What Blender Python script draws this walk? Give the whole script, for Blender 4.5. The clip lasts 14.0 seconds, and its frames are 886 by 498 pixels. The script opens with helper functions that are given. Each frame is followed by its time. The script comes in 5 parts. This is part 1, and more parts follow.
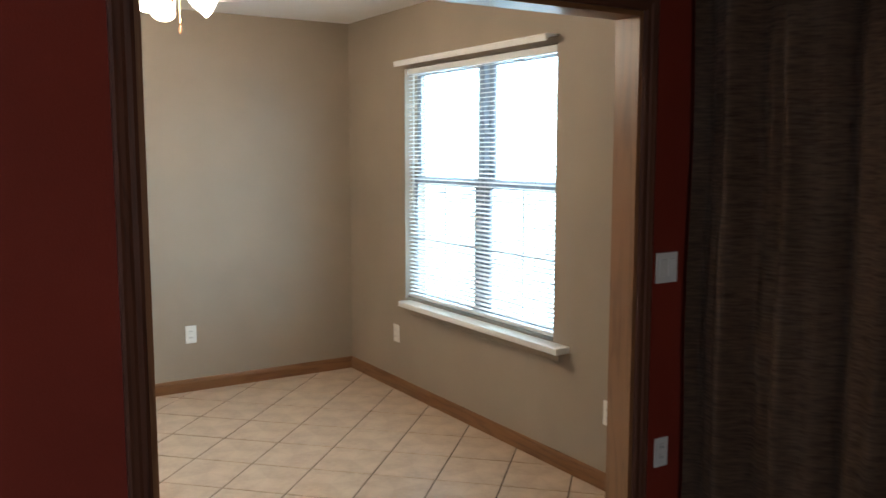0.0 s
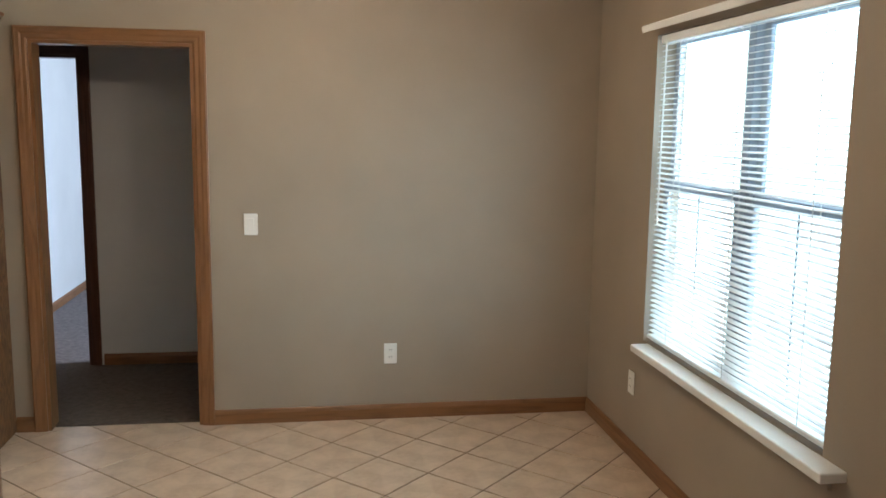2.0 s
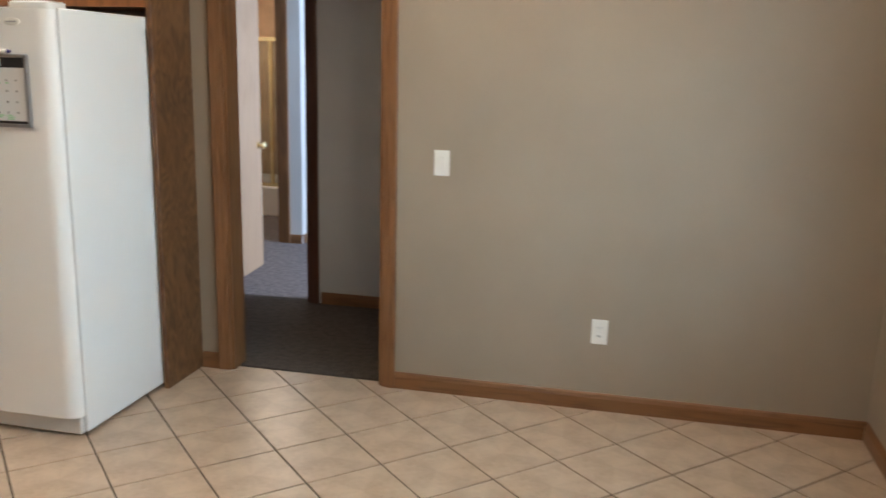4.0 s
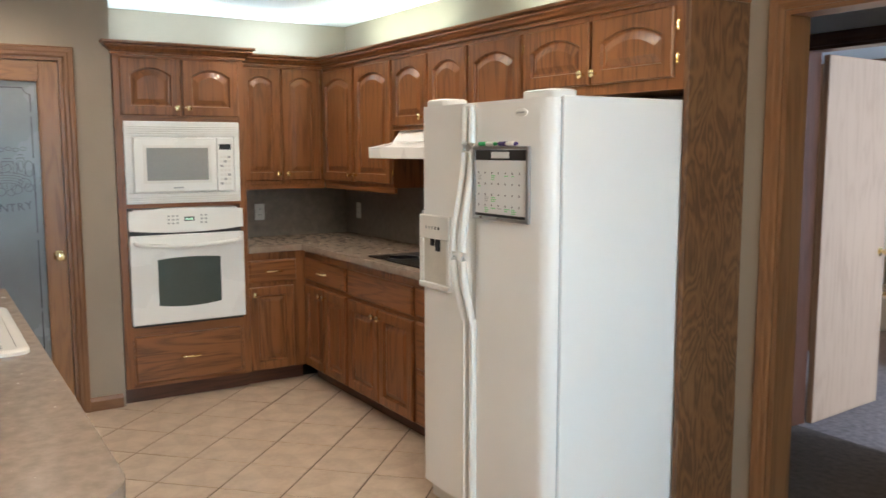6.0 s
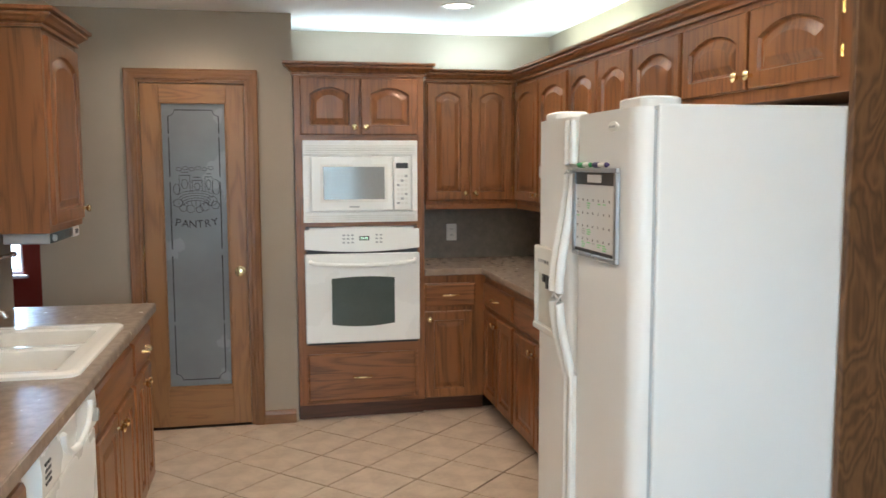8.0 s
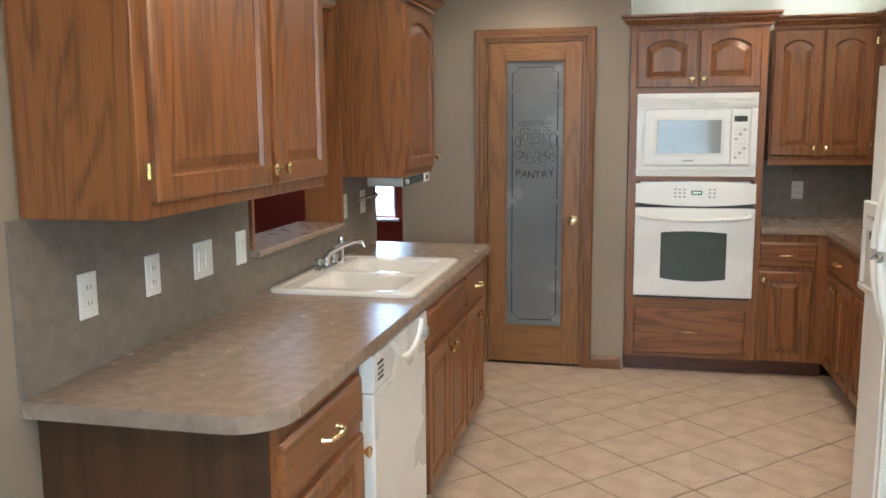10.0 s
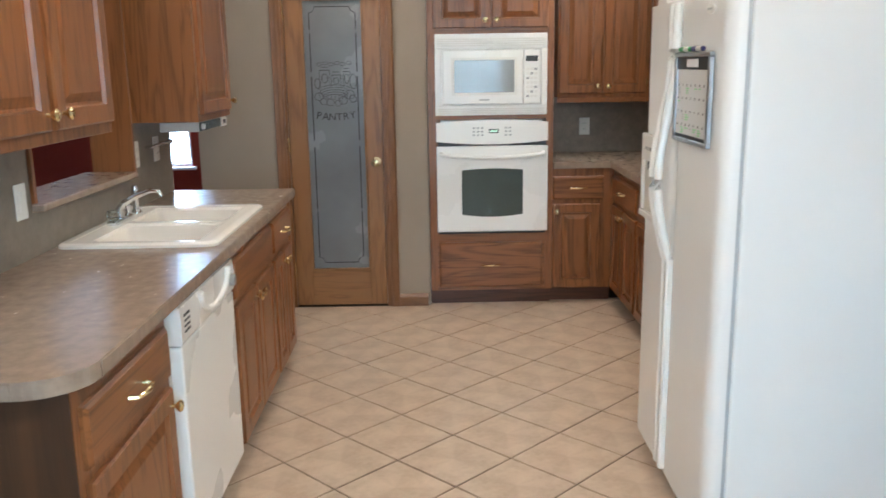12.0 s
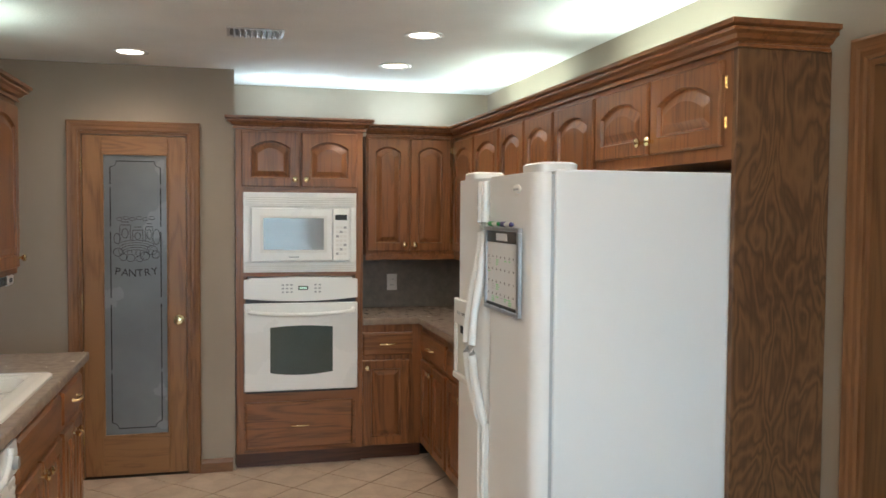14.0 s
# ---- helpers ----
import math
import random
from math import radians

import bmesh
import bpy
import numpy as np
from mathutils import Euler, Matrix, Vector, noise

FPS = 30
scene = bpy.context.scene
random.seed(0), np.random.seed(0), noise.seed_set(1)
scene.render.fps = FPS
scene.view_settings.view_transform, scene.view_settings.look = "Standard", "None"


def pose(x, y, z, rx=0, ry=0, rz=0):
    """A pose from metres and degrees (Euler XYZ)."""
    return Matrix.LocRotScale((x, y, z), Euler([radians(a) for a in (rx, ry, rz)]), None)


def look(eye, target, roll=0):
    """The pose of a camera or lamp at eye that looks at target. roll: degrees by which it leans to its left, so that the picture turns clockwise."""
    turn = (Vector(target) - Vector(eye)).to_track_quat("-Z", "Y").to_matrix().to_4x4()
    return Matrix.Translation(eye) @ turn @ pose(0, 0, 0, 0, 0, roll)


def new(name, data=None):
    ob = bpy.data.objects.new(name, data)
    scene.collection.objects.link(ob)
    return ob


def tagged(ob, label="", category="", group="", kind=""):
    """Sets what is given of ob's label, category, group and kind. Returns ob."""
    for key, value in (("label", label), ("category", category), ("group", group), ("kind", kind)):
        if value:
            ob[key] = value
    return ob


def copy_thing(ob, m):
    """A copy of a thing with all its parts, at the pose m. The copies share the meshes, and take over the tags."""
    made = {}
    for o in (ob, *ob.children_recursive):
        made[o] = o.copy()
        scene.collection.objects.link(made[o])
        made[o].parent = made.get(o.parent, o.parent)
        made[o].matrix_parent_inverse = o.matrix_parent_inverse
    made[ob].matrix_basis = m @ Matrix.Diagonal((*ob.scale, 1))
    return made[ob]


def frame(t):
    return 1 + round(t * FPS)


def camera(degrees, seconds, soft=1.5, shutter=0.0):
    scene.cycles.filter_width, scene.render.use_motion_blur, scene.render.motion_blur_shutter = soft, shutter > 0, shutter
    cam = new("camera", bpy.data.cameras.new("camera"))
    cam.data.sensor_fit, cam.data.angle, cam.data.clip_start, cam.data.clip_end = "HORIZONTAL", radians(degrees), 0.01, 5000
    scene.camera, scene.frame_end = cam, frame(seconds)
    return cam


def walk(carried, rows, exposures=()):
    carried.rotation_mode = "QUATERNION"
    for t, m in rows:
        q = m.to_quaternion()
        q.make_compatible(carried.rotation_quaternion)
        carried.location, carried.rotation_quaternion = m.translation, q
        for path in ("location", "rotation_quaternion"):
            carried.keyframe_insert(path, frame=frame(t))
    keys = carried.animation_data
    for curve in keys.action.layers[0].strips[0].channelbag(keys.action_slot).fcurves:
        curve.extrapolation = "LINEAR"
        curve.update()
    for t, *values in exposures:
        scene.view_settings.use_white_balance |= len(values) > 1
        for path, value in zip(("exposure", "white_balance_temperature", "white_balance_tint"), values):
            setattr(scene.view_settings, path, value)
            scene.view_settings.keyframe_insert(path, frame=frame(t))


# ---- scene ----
cam = camera(55.5, 14.0, shutter=0.3)

PATH = [
    (0, (3.519, -5.421, 1.553), (4.575, -3.738, 1.324), 0.0),
    (0.5, (3.809, -5.178, 1.542), (4.652, -3.378, 1.32), 0.6),
    (1, (4.123, -4.962, 1.64), (4.710, -3.054, 1.496), -1.0),
    (1.5, (4.414, -4.784, 1.647), (4.80, -2.82, 1.568), -0.1),
    (2, (4.565, -4.577, 1.632), (4.869, -2.621, 1.346), 0.8),
    (4.3, (5.122, -3.559, 1.535), (4.448, -1.724, 1.111), 0.3),
    (4.5, (5.104, -3.45, 1.533), (4.257, -1.678, 1.156), -0.4),
    (5, (5.129, -3.265, 1.524), (3.948, -1.676, 1.238), -1.6),
    (5.5, (5.185, -3.007, 1.546), (3.691, -1.698, 1.311), -0.0),
    (6, (5.198, -2.759, 1.531), (3.51, -1.711, 1.297), -0.1),
    (6.5, (5.112, -2.481, 1.552), (3.319, -1.626, 1.321), -0.8),
    (7, (5.127, -2.273, 1.551), (3.263, -1.582, 1.328), -1.3),
    (7.5, (5.162, -2.043, 1.553), (3.24, -1.536, 1.337), -0.2),
    (8, (5.08, -1.906, 1.553), (3.129, -1.513, 1.355), -0.2),
    (8.5, (5.0, -1.85, 1.574), (3.013, -1.695, 1.406), -0.3),
    (9, (5.107, -1.774, 1.568), (3.125, -1.999, 1.418), 0.1),
    (9.2, (5.151, -1.738, 1.552), (3.192, -2.105, 1.393), 0.3),
    (11.3, (5.285, -1.741, 1.516), (3.37, -2.03, 1.018), -1.0),
    (11.5, (5.263, -1.736, 1.517), (3.331, -1.929, 1.035), -1.0),
    (12, (5.261, -1.74, 1.515), (3.307, -1.724, 1.09), -0.9),
    (12.5, (5.26, -1.739, 1.528), (3.299, -1.548, 1.182), -1.1),
    (13, (5.232, -1.768, 1.554), (3.29, -1.344, 1.333), -0.9),
    (13.5, (5.223, -1.782, 1.586), (3.303, -1.236, 1.468), -0.0),
    (14, (5.246, -1.796, 1.59), (3.308, -1.31, 1.502), 0.4),
]
walk(cam, [(t, look(eye, target, roll)) for t, eye, target, roll in PATH],
     exposures=[(0, 0.2, 6300, 10), (0.5, 0.05, 6300, 10), (1.0, 0.05, 6300, 10), (1.5, 0.1, 6400, 10), (2.0, -0.02, 6500, 10), (4.5, 0.25, 6300, 10), (5.5, 0.33, 6250, 10), (7.5, 0.32, 6200, 10), (9.0, 0.3, 6250, 10), (11.5, 0.6, 6000, 10), (12.0, 0.4, 5950, 10), (12.5, 0.4, 5850, 10), (13.2, 0.28, 6100, 10), (14.0, 0.02, 6250, 10)])

# ---- world, sun, large lights ----
world = bpy.data.worlds.new("world")
scene.world = world
world.use_nodes = True
wn = world.node_tree.nodes
sky = wn.new("ShaderNodeTexSky")
sky.sky_type, sky.sun_disc = "NISHITA", False
sky.sun_elevation, sky.sun_rotation = radians(52), radians(200)
wn["Background"].inputs["Strength"].default_value = 0.13
world.node_tree.links.new(sky.outputs[0], wn["Background"].inputs[0])


def lamp(name, kind, m, energy, color, size=0.1, size_y=None, spot=None):
    d = bpy.data.lights.new(name, kind)
    d.energy, d.color = energy, color
    if kind == "AREA":
        d.shape, d.size, d.size_y = "RECTANGLE", size, size_y or size
    elif kind == "SUN":
        d.angle = radians(0.5)
    else:
        d.shadow_soft_size = size
    if spot:
        d.spot_size, d.spot_blend = radians(spot), 0.9
    ob = new(name, d)
    ob.matrix_world = m
    return ob


WARM, COOL, GREENISH, DAY = (1.0, 0.85, 0.68), (0.66, 0.90, 1.0), (0.78, 1.0, 0.84), (0.55, 0.82, 1.0)
lamp("sun", "SUN", look((-6, -8, 12), (0, 0, 0)), 3.0, (1.0, 0.95, 0.88))
# daylight standing in the window openings
lamp("nook_window_light", "AREA", look((6.29, -1.525, 1.35), (4.0, -1.525, 1.35)), 50, DAY, 1.46, 1.42)
lamp("bedroom_window_light", "AREA", look((6.2, 2.15, 1.45), (2, 2.2, 1.2)), 165, (0.60, 0.77, 1.0), 1.0, 1.2)
lamp("living_window_light", "AREA", look((-3.19, -4.38, 1.3), (0, -4.38, 1.3)), 90, (0.48, 0.70, 1.0), 0.44, 1.35)
# added fill from an unseen south opening, to lift the red walls
lamp("living_south_fill", "AREA", look((3.0, -8.06, 1.4), (3.0, 0, 1.4)), 24, (1.0, 0.95, 0.9), 1.6, 1.3)
# recessed cans; the last three are unseen, added to light the rest
CANS = [(0.40, -0.875), (1.27, -0.90), (0.43, -2.32), (2.35, -0.95), (1.95, -2.32), (3.4, -2.3)]
for cx, cy in CANS:
    lamp("can_light", "SPOT", pose(cx, cy, 2.425), 24, WARM, 0.06, spot=158)
# fluorescent strips lying on top of the wall cabinets: x, y, length, turn
STRIPS = [(-0.44, -0.62, 0.55, 90), (-0.30, -1.38, 0.6, 90), (0.35, -0.19, 1.1, 0), (2.15, -0.19, 1.1, 0), (3.08, -2.92, 0.9, 0), (1.25, -2.92, 0.4, 0)]
for sx, sy, sl, turn in STRIPS:
    lamp("strip_light", "AREA", pose(sx, sy, 2.182, 180, 0, turn), 5.2 * sl, COOL if turn else GREENISH, sl, 0.16)
# fan lamps
FAN = (4.545, -1.51)
SHADES = [(-150, 0.15), (-30, 0.15), (90, 0.15)]
for a, r in SHADES:
    lamp("fan_bulb", "POINT", pose(FAN[0] + 0.2 * math.cos(radians(a)), FAN[1] + 0.2 * math.sin(radians(a)), 2.17), 10.0, (1.0, 0.82, 0.62), 0.06)
lamp("bath_bulb", "POINT", pose(1.6, 3.8, 2.2), 22, WARM, 0.1)


# ---- materials ----
def material(name, color, rough=0.5, metal=0.0, var=0.08, scale=6.0, bump=0.1, fine=120.0, stretch=(1, 1, 1), spec=0.5, dark=None):
    """Base colour with two scales of mottling, roughness variation and fine relief."""
    m = bpy.data.materials.new(name)
    m.use_nodes = True
    n, l = m.node_tree.nodes, m.node_tree.links
    b = n["Principled BSDF"]
    tc, mp = n.new("ShaderNodeTexCoord"), n.new("ShaderNodeMapping")
    mp.inputs["Scale"].default_value = stretch
    l.new(tc.outputs["Object"], mp.inputs[0])
    big, small = n.new("ShaderNodeTexNoise"), n.new("ShaderNodeTexNoise")
    big.inputs["Scale"].default_value, small.inputs["Scale"].default_value = scale, fine
    big.inputs["Detail"].default_value = 5
    l.new(mp.outputs[0], big.inputs[0]), l.new(mp.outputs[0], small.inputs[0])
    ramp = n.new("ShaderNodeValToRGB")
    lo = dark or [c * (1 - 2.2 * var) for c in color]
    hi = [min(1, c * (1 + 1.2 * var)) for c in color]
    ramp.color_ramp.elements[0].color, ramp.color_ramp.elements[1].color = (*lo, 1), (*hi, 1)
    ramp.color_ramp.elements[0].position, ramp.color_ramp.elements[1].position = 0.25, 0.75
    mix = n.new("ShaderNodeMath")
    mix.operation = "MULTIPLY_ADD"
    mix.inputs[1].default_value = 0.25
    l.new(small.outputs[0], mix.inputs[0]), l.new(big.outputs[0], mix.inputs[2])
    sub = n.new("ShaderNodeMath")
    sub.operation, sub.inputs[1].default_value = "SUBTRACT", 0.125
    l.new(mix.outputs[0], sub.inputs[0]), l.new(sub.outputs[0], ramp.inputs[0])
    l.new(ramp.outputs[0], b.inputs["Base Color"])
    rr = n.new("ShaderNodeMapRange")
    rr.inputs["To Min"].default_value, rr.inputs["To Max"].default_value = max(0.02, rough - 0.08), min(1, rough + 0.08)
    l.new(big.outputs[0], rr.inputs[0]), l.new(rr.outputs[0], b.inputs["Roughness"])
    b.inputs["Metallic"].default_value = metal
    b.inputs["Specular IOR Level"].default_value = spec
    if bump:
        bp = n.new("ShaderNodeBump")
        bp.inputs["Strength"].default_value, bp.inputs["Distance"].default_value = bump, 0.004
        l.new(small.outputs[0], bp.inputs["Height"]), l.new(bp.outputs[0], b.inputs["Normal"])
    return m


def wood(name, light, dark, axis=2, rough=0.33, rings=9.0, pores=0.85, scale=7.0, along=0.10):
    """Oak: cathedral grain along one axis, dark pores, varnish."""
    m = bpy.data.materials.new(name)
    m.use_nodes = True
    n, l = m.node_tree.nodes, m.node_tree.links
    b = n["Principled BSDF"]
    tc, info = n.new("ShaderNodeTexCoord"), n.new("ShaderNodeObjectInfo")
    shift = n.new("ShaderNodeVectorMath")
    shift.operation = "SCALE"
    shift.inputs[0].default_value = (7.3, 5.1, 3.7)
    l.new(info.outputs["Random"], shift.inputs["Scale"])
    add = n.new("ShaderNodeVectorMath")
    l.new(tc.outputs["Object"], add.inputs[0]), l.new(shift.outputs[0], add.inputs[1])
    st, fs = [1.0, 1.0, 1.0], [1.0, 1.0, 1.0]
    st[axis], fs[axis] = along, 0.02
    mp, mf = n.new("ShaderNodeMapping"), n.new("ShaderNodeMapping")
    mp.inputs["Scale"].default_value, mf.inputs["Scale"].default_value = st, fs
    l.new(add.outputs[0], mp.inputs[0]), l.new(add.outputs[0], mf.inputs[0])
    nz = n.new("ShaderNodeTexNoise")
    nz.inputs["Scale"].default_value, nz.inputs["Detail"].default_value, nz.inputs["Distortion"].default_value = scale, 3, 0.4
    l.new(mp.outputs[0], nz.inputs[0])
    k = n.new("ShaderNodeMath")
    k.operation, k.inputs[1].default_value = "MULTIPLY", rings
    l.new(nz.outputs[0], k.inputs[0])
    fr = n.new("ShaderNodeMath")
    fr.operation = "PINGPONG"
    fr.inputs[1].default_value = 0.5
    l.new(k.outputs[0], fr.inputs[0])
    pore = n.new("ShaderNodeTexNoise")
    pore.inputs["Scale"].default_value, pore.inputs["Detail"].default_value = 260.0, 2
    l.new(mf.outputs[0], pore.inputs[0])
    pm = n.new("ShaderNodeMath")
    pm.operation, pm.inputs[1].default_value = "MULTIPLY", pores
    l.new(pore.outputs[0], pm.inputs[0])
    sm = n.new("ShaderNodeMath")
    l.new(fr.outputs[0], sm.inputs[0]), l.new(pm.outputs[0], sm.inputs[1])
    big = n.new("ShaderNodeTexNoise")
    big.inputs["Scale"].default_value = 1.7
    l.new(add.outputs[0], big.inputs[0])
    sm2 = n.new("ShaderNodeMath")
    sm2.operation, sm2.inputs[1].default_value = "MULTIPLY_ADD", 0.5
    l.new(big.outputs[0], sm2.inputs[0]), l.new(sm.outputs[0], sm2.inputs[2])
    ramp = n.new("ShaderNodeValToRGB")
    ramp.color_ramp.elements[0].position, ramp.color_ramp.elements[1].position = 0.42, 0.95
    ramp.color_ramp.elements[0].color, ramp.color_ramp.elements[1].color = (*dark, 1), (*light, 1)
    l.new(sm2.outputs[0], ramp.inputs[0]), l.new(ramp.outputs[0], b.inputs["Base Color"])
    b.inputs["Roughness"].default_value = rough
    bp = n.new("ShaderNodeBump")
    bp.inputs["Strength"].default_value, bp.inputs["Distance"].default_value = 0.12, 0.002
    l.new(pore.outputs[0], bp.inputs["Height"]), l.new(bp.outputs[0], b.inputs["Normal"])
    return m


def glow(name, color, strength):
    m = bpy.data.materials.new(name)
    m.use_nodes = True
    b = m.node_tree.nodes["Principled BSDF"]
    b.inputs["Base Color"].default_value = (0.9, 0.9, 0.9, 1)
    b.inputs["Emission Color"].default_value, b.inputs["Emission Strength"].default_value = (*color, 1), strength
    return m


def glass(name, color, rough, alpha_tint=1.0):
    m = bpy.data.materials.new(name)
    m.use_nodes = True
    b = m.node_tree.nodes["Principled BSDF"]
    b.inputs["Base Color"].default_value = (*color, 1)
    b.inputs["Roughness"].default_value, b.inputs["Transmission Weight"].default_value, b.inputs["IOR"].default_value = rough, alpha_tint, 1.45
    return m


OAK_L, OAK_D = (0.255, 0.098, 0.033), (0.080, 0.028, 0.009)
oak = wood("oak_vertical", OAK_L, OAK_D, 2)
oak_h = wood("oak_horizontal", OAK_L, OAK_D, 0)
oak_panel = wood("oak_panel", (0.195, 0.092, 0.036), (0.088, 0.038, 0.015), 2, 0.5, 13.0, 0.45, 7.5, 0.34)
# darker and plainer than the door oak
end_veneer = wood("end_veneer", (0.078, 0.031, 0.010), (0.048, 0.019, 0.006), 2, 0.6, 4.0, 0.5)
trim_oak = wood("trim_oak", (0.215, 0.096, 0.037), (0.12, 0.050, 0.019), 2, 0.35)
trim_oak_x = wood("trim_oak_along_x", (0.215, 0.096, 0.037), (0.12, 0.050, 0.019), 0, 0.35)
trim_oak_y = wood("trim_oak_along_y", (0.215, 0.096, 0.037), (0.12, 0.050, 0.019), 1, 0.35)
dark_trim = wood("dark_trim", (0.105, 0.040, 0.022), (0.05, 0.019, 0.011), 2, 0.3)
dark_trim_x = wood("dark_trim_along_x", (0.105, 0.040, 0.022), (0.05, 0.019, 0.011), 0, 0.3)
door_wood = wood("pantry_door_wood", (0.27, 0.125, 0.044), (0.155, 0.066, 0.022), 2, 0.35)
door_wood_h = wood("pantry_rail_wood", (0.27, 0.125, 0.044), (0.155, 0.066, 0.022), 1, 0.35)
pale_door = wood("pale_birch_door", (0.42, 0.27, 0.175), (0.33, 0.20, 0.125), 2, 0.5)
taupe = material("taupe_paint", (0.325, 0.262, 0.200), 0.62, var=0.05, scale=1.8, bump=0.12, fine=220)
red_paint = material("dark_red_paint", (0.20, 0.026, 0.013), 0.72, spec=0.2, var=0.10, scale=1.5, bump=0.2, fine=160)
hall_paint = material("grey_paint", (0.62, 0.61, 0.60), 0.65, var=0.05, scale=1.5, bump=0.15, fine=200)
ceiling_paint = material("ceiling_white", (0.84, 0.83, 0.81), 0.8, var=0.03, scale=3, bump=0.5, fine=90)
white_enamel = material("white_enamel", (0.85, 0.84, 0.81), 0.28, var=0.015, scale=2, bump=0.02, fine=200)
fridge_white = material("fridge_textured_white", (0.89, 0.88, 0.86), 0.33, var=0.015, scale=2, bump=0.16, fine=420)
gasket = material("grey_gasket", (0.50, 0.51, 0.52), 0.6, var=0.05)
white_plastic = material("white_plastic", (0.78, 0.76, 0.72), 0.4, var=0.03, scale=10, bump=0.03)
almond = material("porcelain_white", (0.84, 0.80, 0.74), 0.12, var=0.02, scale=3, bump=0.0)
black_glass = material("black_glass", (0.012, 0.012, 0.013), 0.08, var=0.1, scale=4, bump=0.0)
oven_glass = material("oven_window_glass", (0.075, 0.095, 0.088), 0.1, var=0.1, scale=3, bump=0.0)
mw_glass = material("microwave_window", (0.30, 0.31, 0.31), 0.07, spec=0.9, var=0.05, scale=300, bump=0.0, fine=600)
black_plastic = material("black_plastic", (0.02, 0.02, 0.022), 0.4, var=0.1)
grey_print = material("grey_print", (0.42, 0.42, 0.42), 0.5, var=0.05)
brass = material("polished_brass", (0.97, 0.80, 0.46), 0.2, 1.0, var=0.05, scale=30, bump=0.02)
chrome = material("chrome", (0.75, 0.76, 0.78), 0.1, 1.0, var=0.03, scale=20, bump=0.0)
alu = material("brushed_aluminium", (0.55, 0.56, 0.58), 0.3, 1.0, var=0.05, scale=20, bump=0.03)
counter = material("stone_laminate", (0.34, 0.26, 0.20), 0.24, var=0.05, scale=24, bump=0.0, fine=90, dark=(0.26, 0.195, 0.15))
splash = material("grey_laminate", (0.225, 0.19, 0.155), 0.42, var=0.10, scale=22, bump=0.03, fine=60)
tile_mat = material("ceramic_tile", (0.58, 0.455, 0.345), 0.30, var=0.12, scale=7, bump=0.05, fine=40, dark=(0.42, 0.30, 0.21))
grout = material("grout", (0.11, 0.078, 0.052), 0.9, var=0.15, scale=20, bump=0.3)
carpet = material("brown_carpet", (0.10, 0.075, 0.06), 0.95, var=0.2, scale=30, bump=1.0, fine=300)
carpet_b = material("grey_carpet", (0.20, 0.165, 0.16), 0.95, var=0.2, scale=30, bump=1.0, fine=300)
blind_white = material("blind_vinyl", (0.82, 0.82, 0.80), 0.45, var=0.02, scale=4, bump=0.0)
# blue-grey, so that the bars stay readable behind the blind
sash_grey = material("blue_grey_sash", (0.30, 0.33, 0.38), 0.45, var=0.05, scale=8, bump=0.02)
vinyl = material("window_vinyl", (0.80, 0.80, 0.80), 0.4, var=0.02, scale=4, bump=0.02)
marker_g = material("green_marker", (0.03, 0.35, 0.10), 0.35, var=0.05)
marker_p = material("navy_marker", (0.04, 0.03, 0.16), 0.35, var=0.05)
ink_green = material("green_ink", (0.18, 0.62, 0.22), 0.6, var=0.05)
ink_dark = material("dark_ink", (0.06, 0.05, 0.05), 0.6, var=0.05)
board_white = material("whiteboard_face", (0.80, 0.80, 0.80), 0.2, var=0.01, bump=0)
curtain_mat = material("brown_curtain_weave", (0.125, 0.072, 0.044), 0.95, spec=0.05, var=0.22, scale=55, bump=0.5, fine=240, stretch=(0.25, 0.25, 2.2))
lawn = material("lawn", (0.10, 0.15, 0.05), 0.9, var=0.3, scale=2.5, bump=0.6, fine=60)
shower_tile = material("shower_wall", (0.55, 0.36, 0.22), 0.35, var=0.1, scale=6, bump=0.05)
frost = material("frosted_glass", (0.175, 0.183, 0.19), 0.25, var=0.10, scale=3, bump=0.05, fine=300)
etch = material("clear_etched_line", (0.035, 0.033, 0.033), 0.2, var=0.1)
pane_glass = glass("window_glass", (0.97, 0.98, 0.98), 0.0)
clear_glass = glass("shower_glass", (0.8, 0.88, 0.86), 0.04)
shade_glow = glow("lit_frosted_shade", (1.0, 0.86, 0.66), 7.0)
can_glow = glow("lit_can_lens", (1.0, 0.88, 0.70), 9.0)
tube_glow = glow("lit_fluorescent_tube", (0.85, 0.96, 1.0), 8.0)
green_led = glow("green_led", (0.25, 1.0, 0.5), 0.6)


# ---- mesh helpers ----
def finish(name, bm, mat, smooth=False):
    bmesh.ops.recalc_face_normals(bm, faces=bm.faces)
    me = bpy.data.meshes.new(name)
    bm.to_mesh(me)
    bm.free()
    for mm in mat if isinstance(mat, (list, tuple)) else [mat]:
        me.materials.append(mm)
    if smooth:
        me.shade_smooth()
        me.set_sharp_from_angle(angle=radians(35))
    return me


def part(name, bm, mat, parent, label="", smooth=False, m=None):
    ob = new(name, finish(name, bm, mat, smooth))
    ob.parent = parent
    if m is not None:
        ob.matrix_basis = m
    return tagged(ob, label)


def thing(name, m, label, category, group="", kind=""):
    ob = new(name)
    ob.empty_display_size = 0.1
    ob.matrix_basis = m
    return tagged(ob, label, category, group, kind)


def single(name, bm, mat, m, label, category, group="", kind="", smooth=False):
    ob = new(name, finish(name, bm, mat, smooth))
    ob.matrix_basis = m
    return tagged(ob, label, category, group, kind)


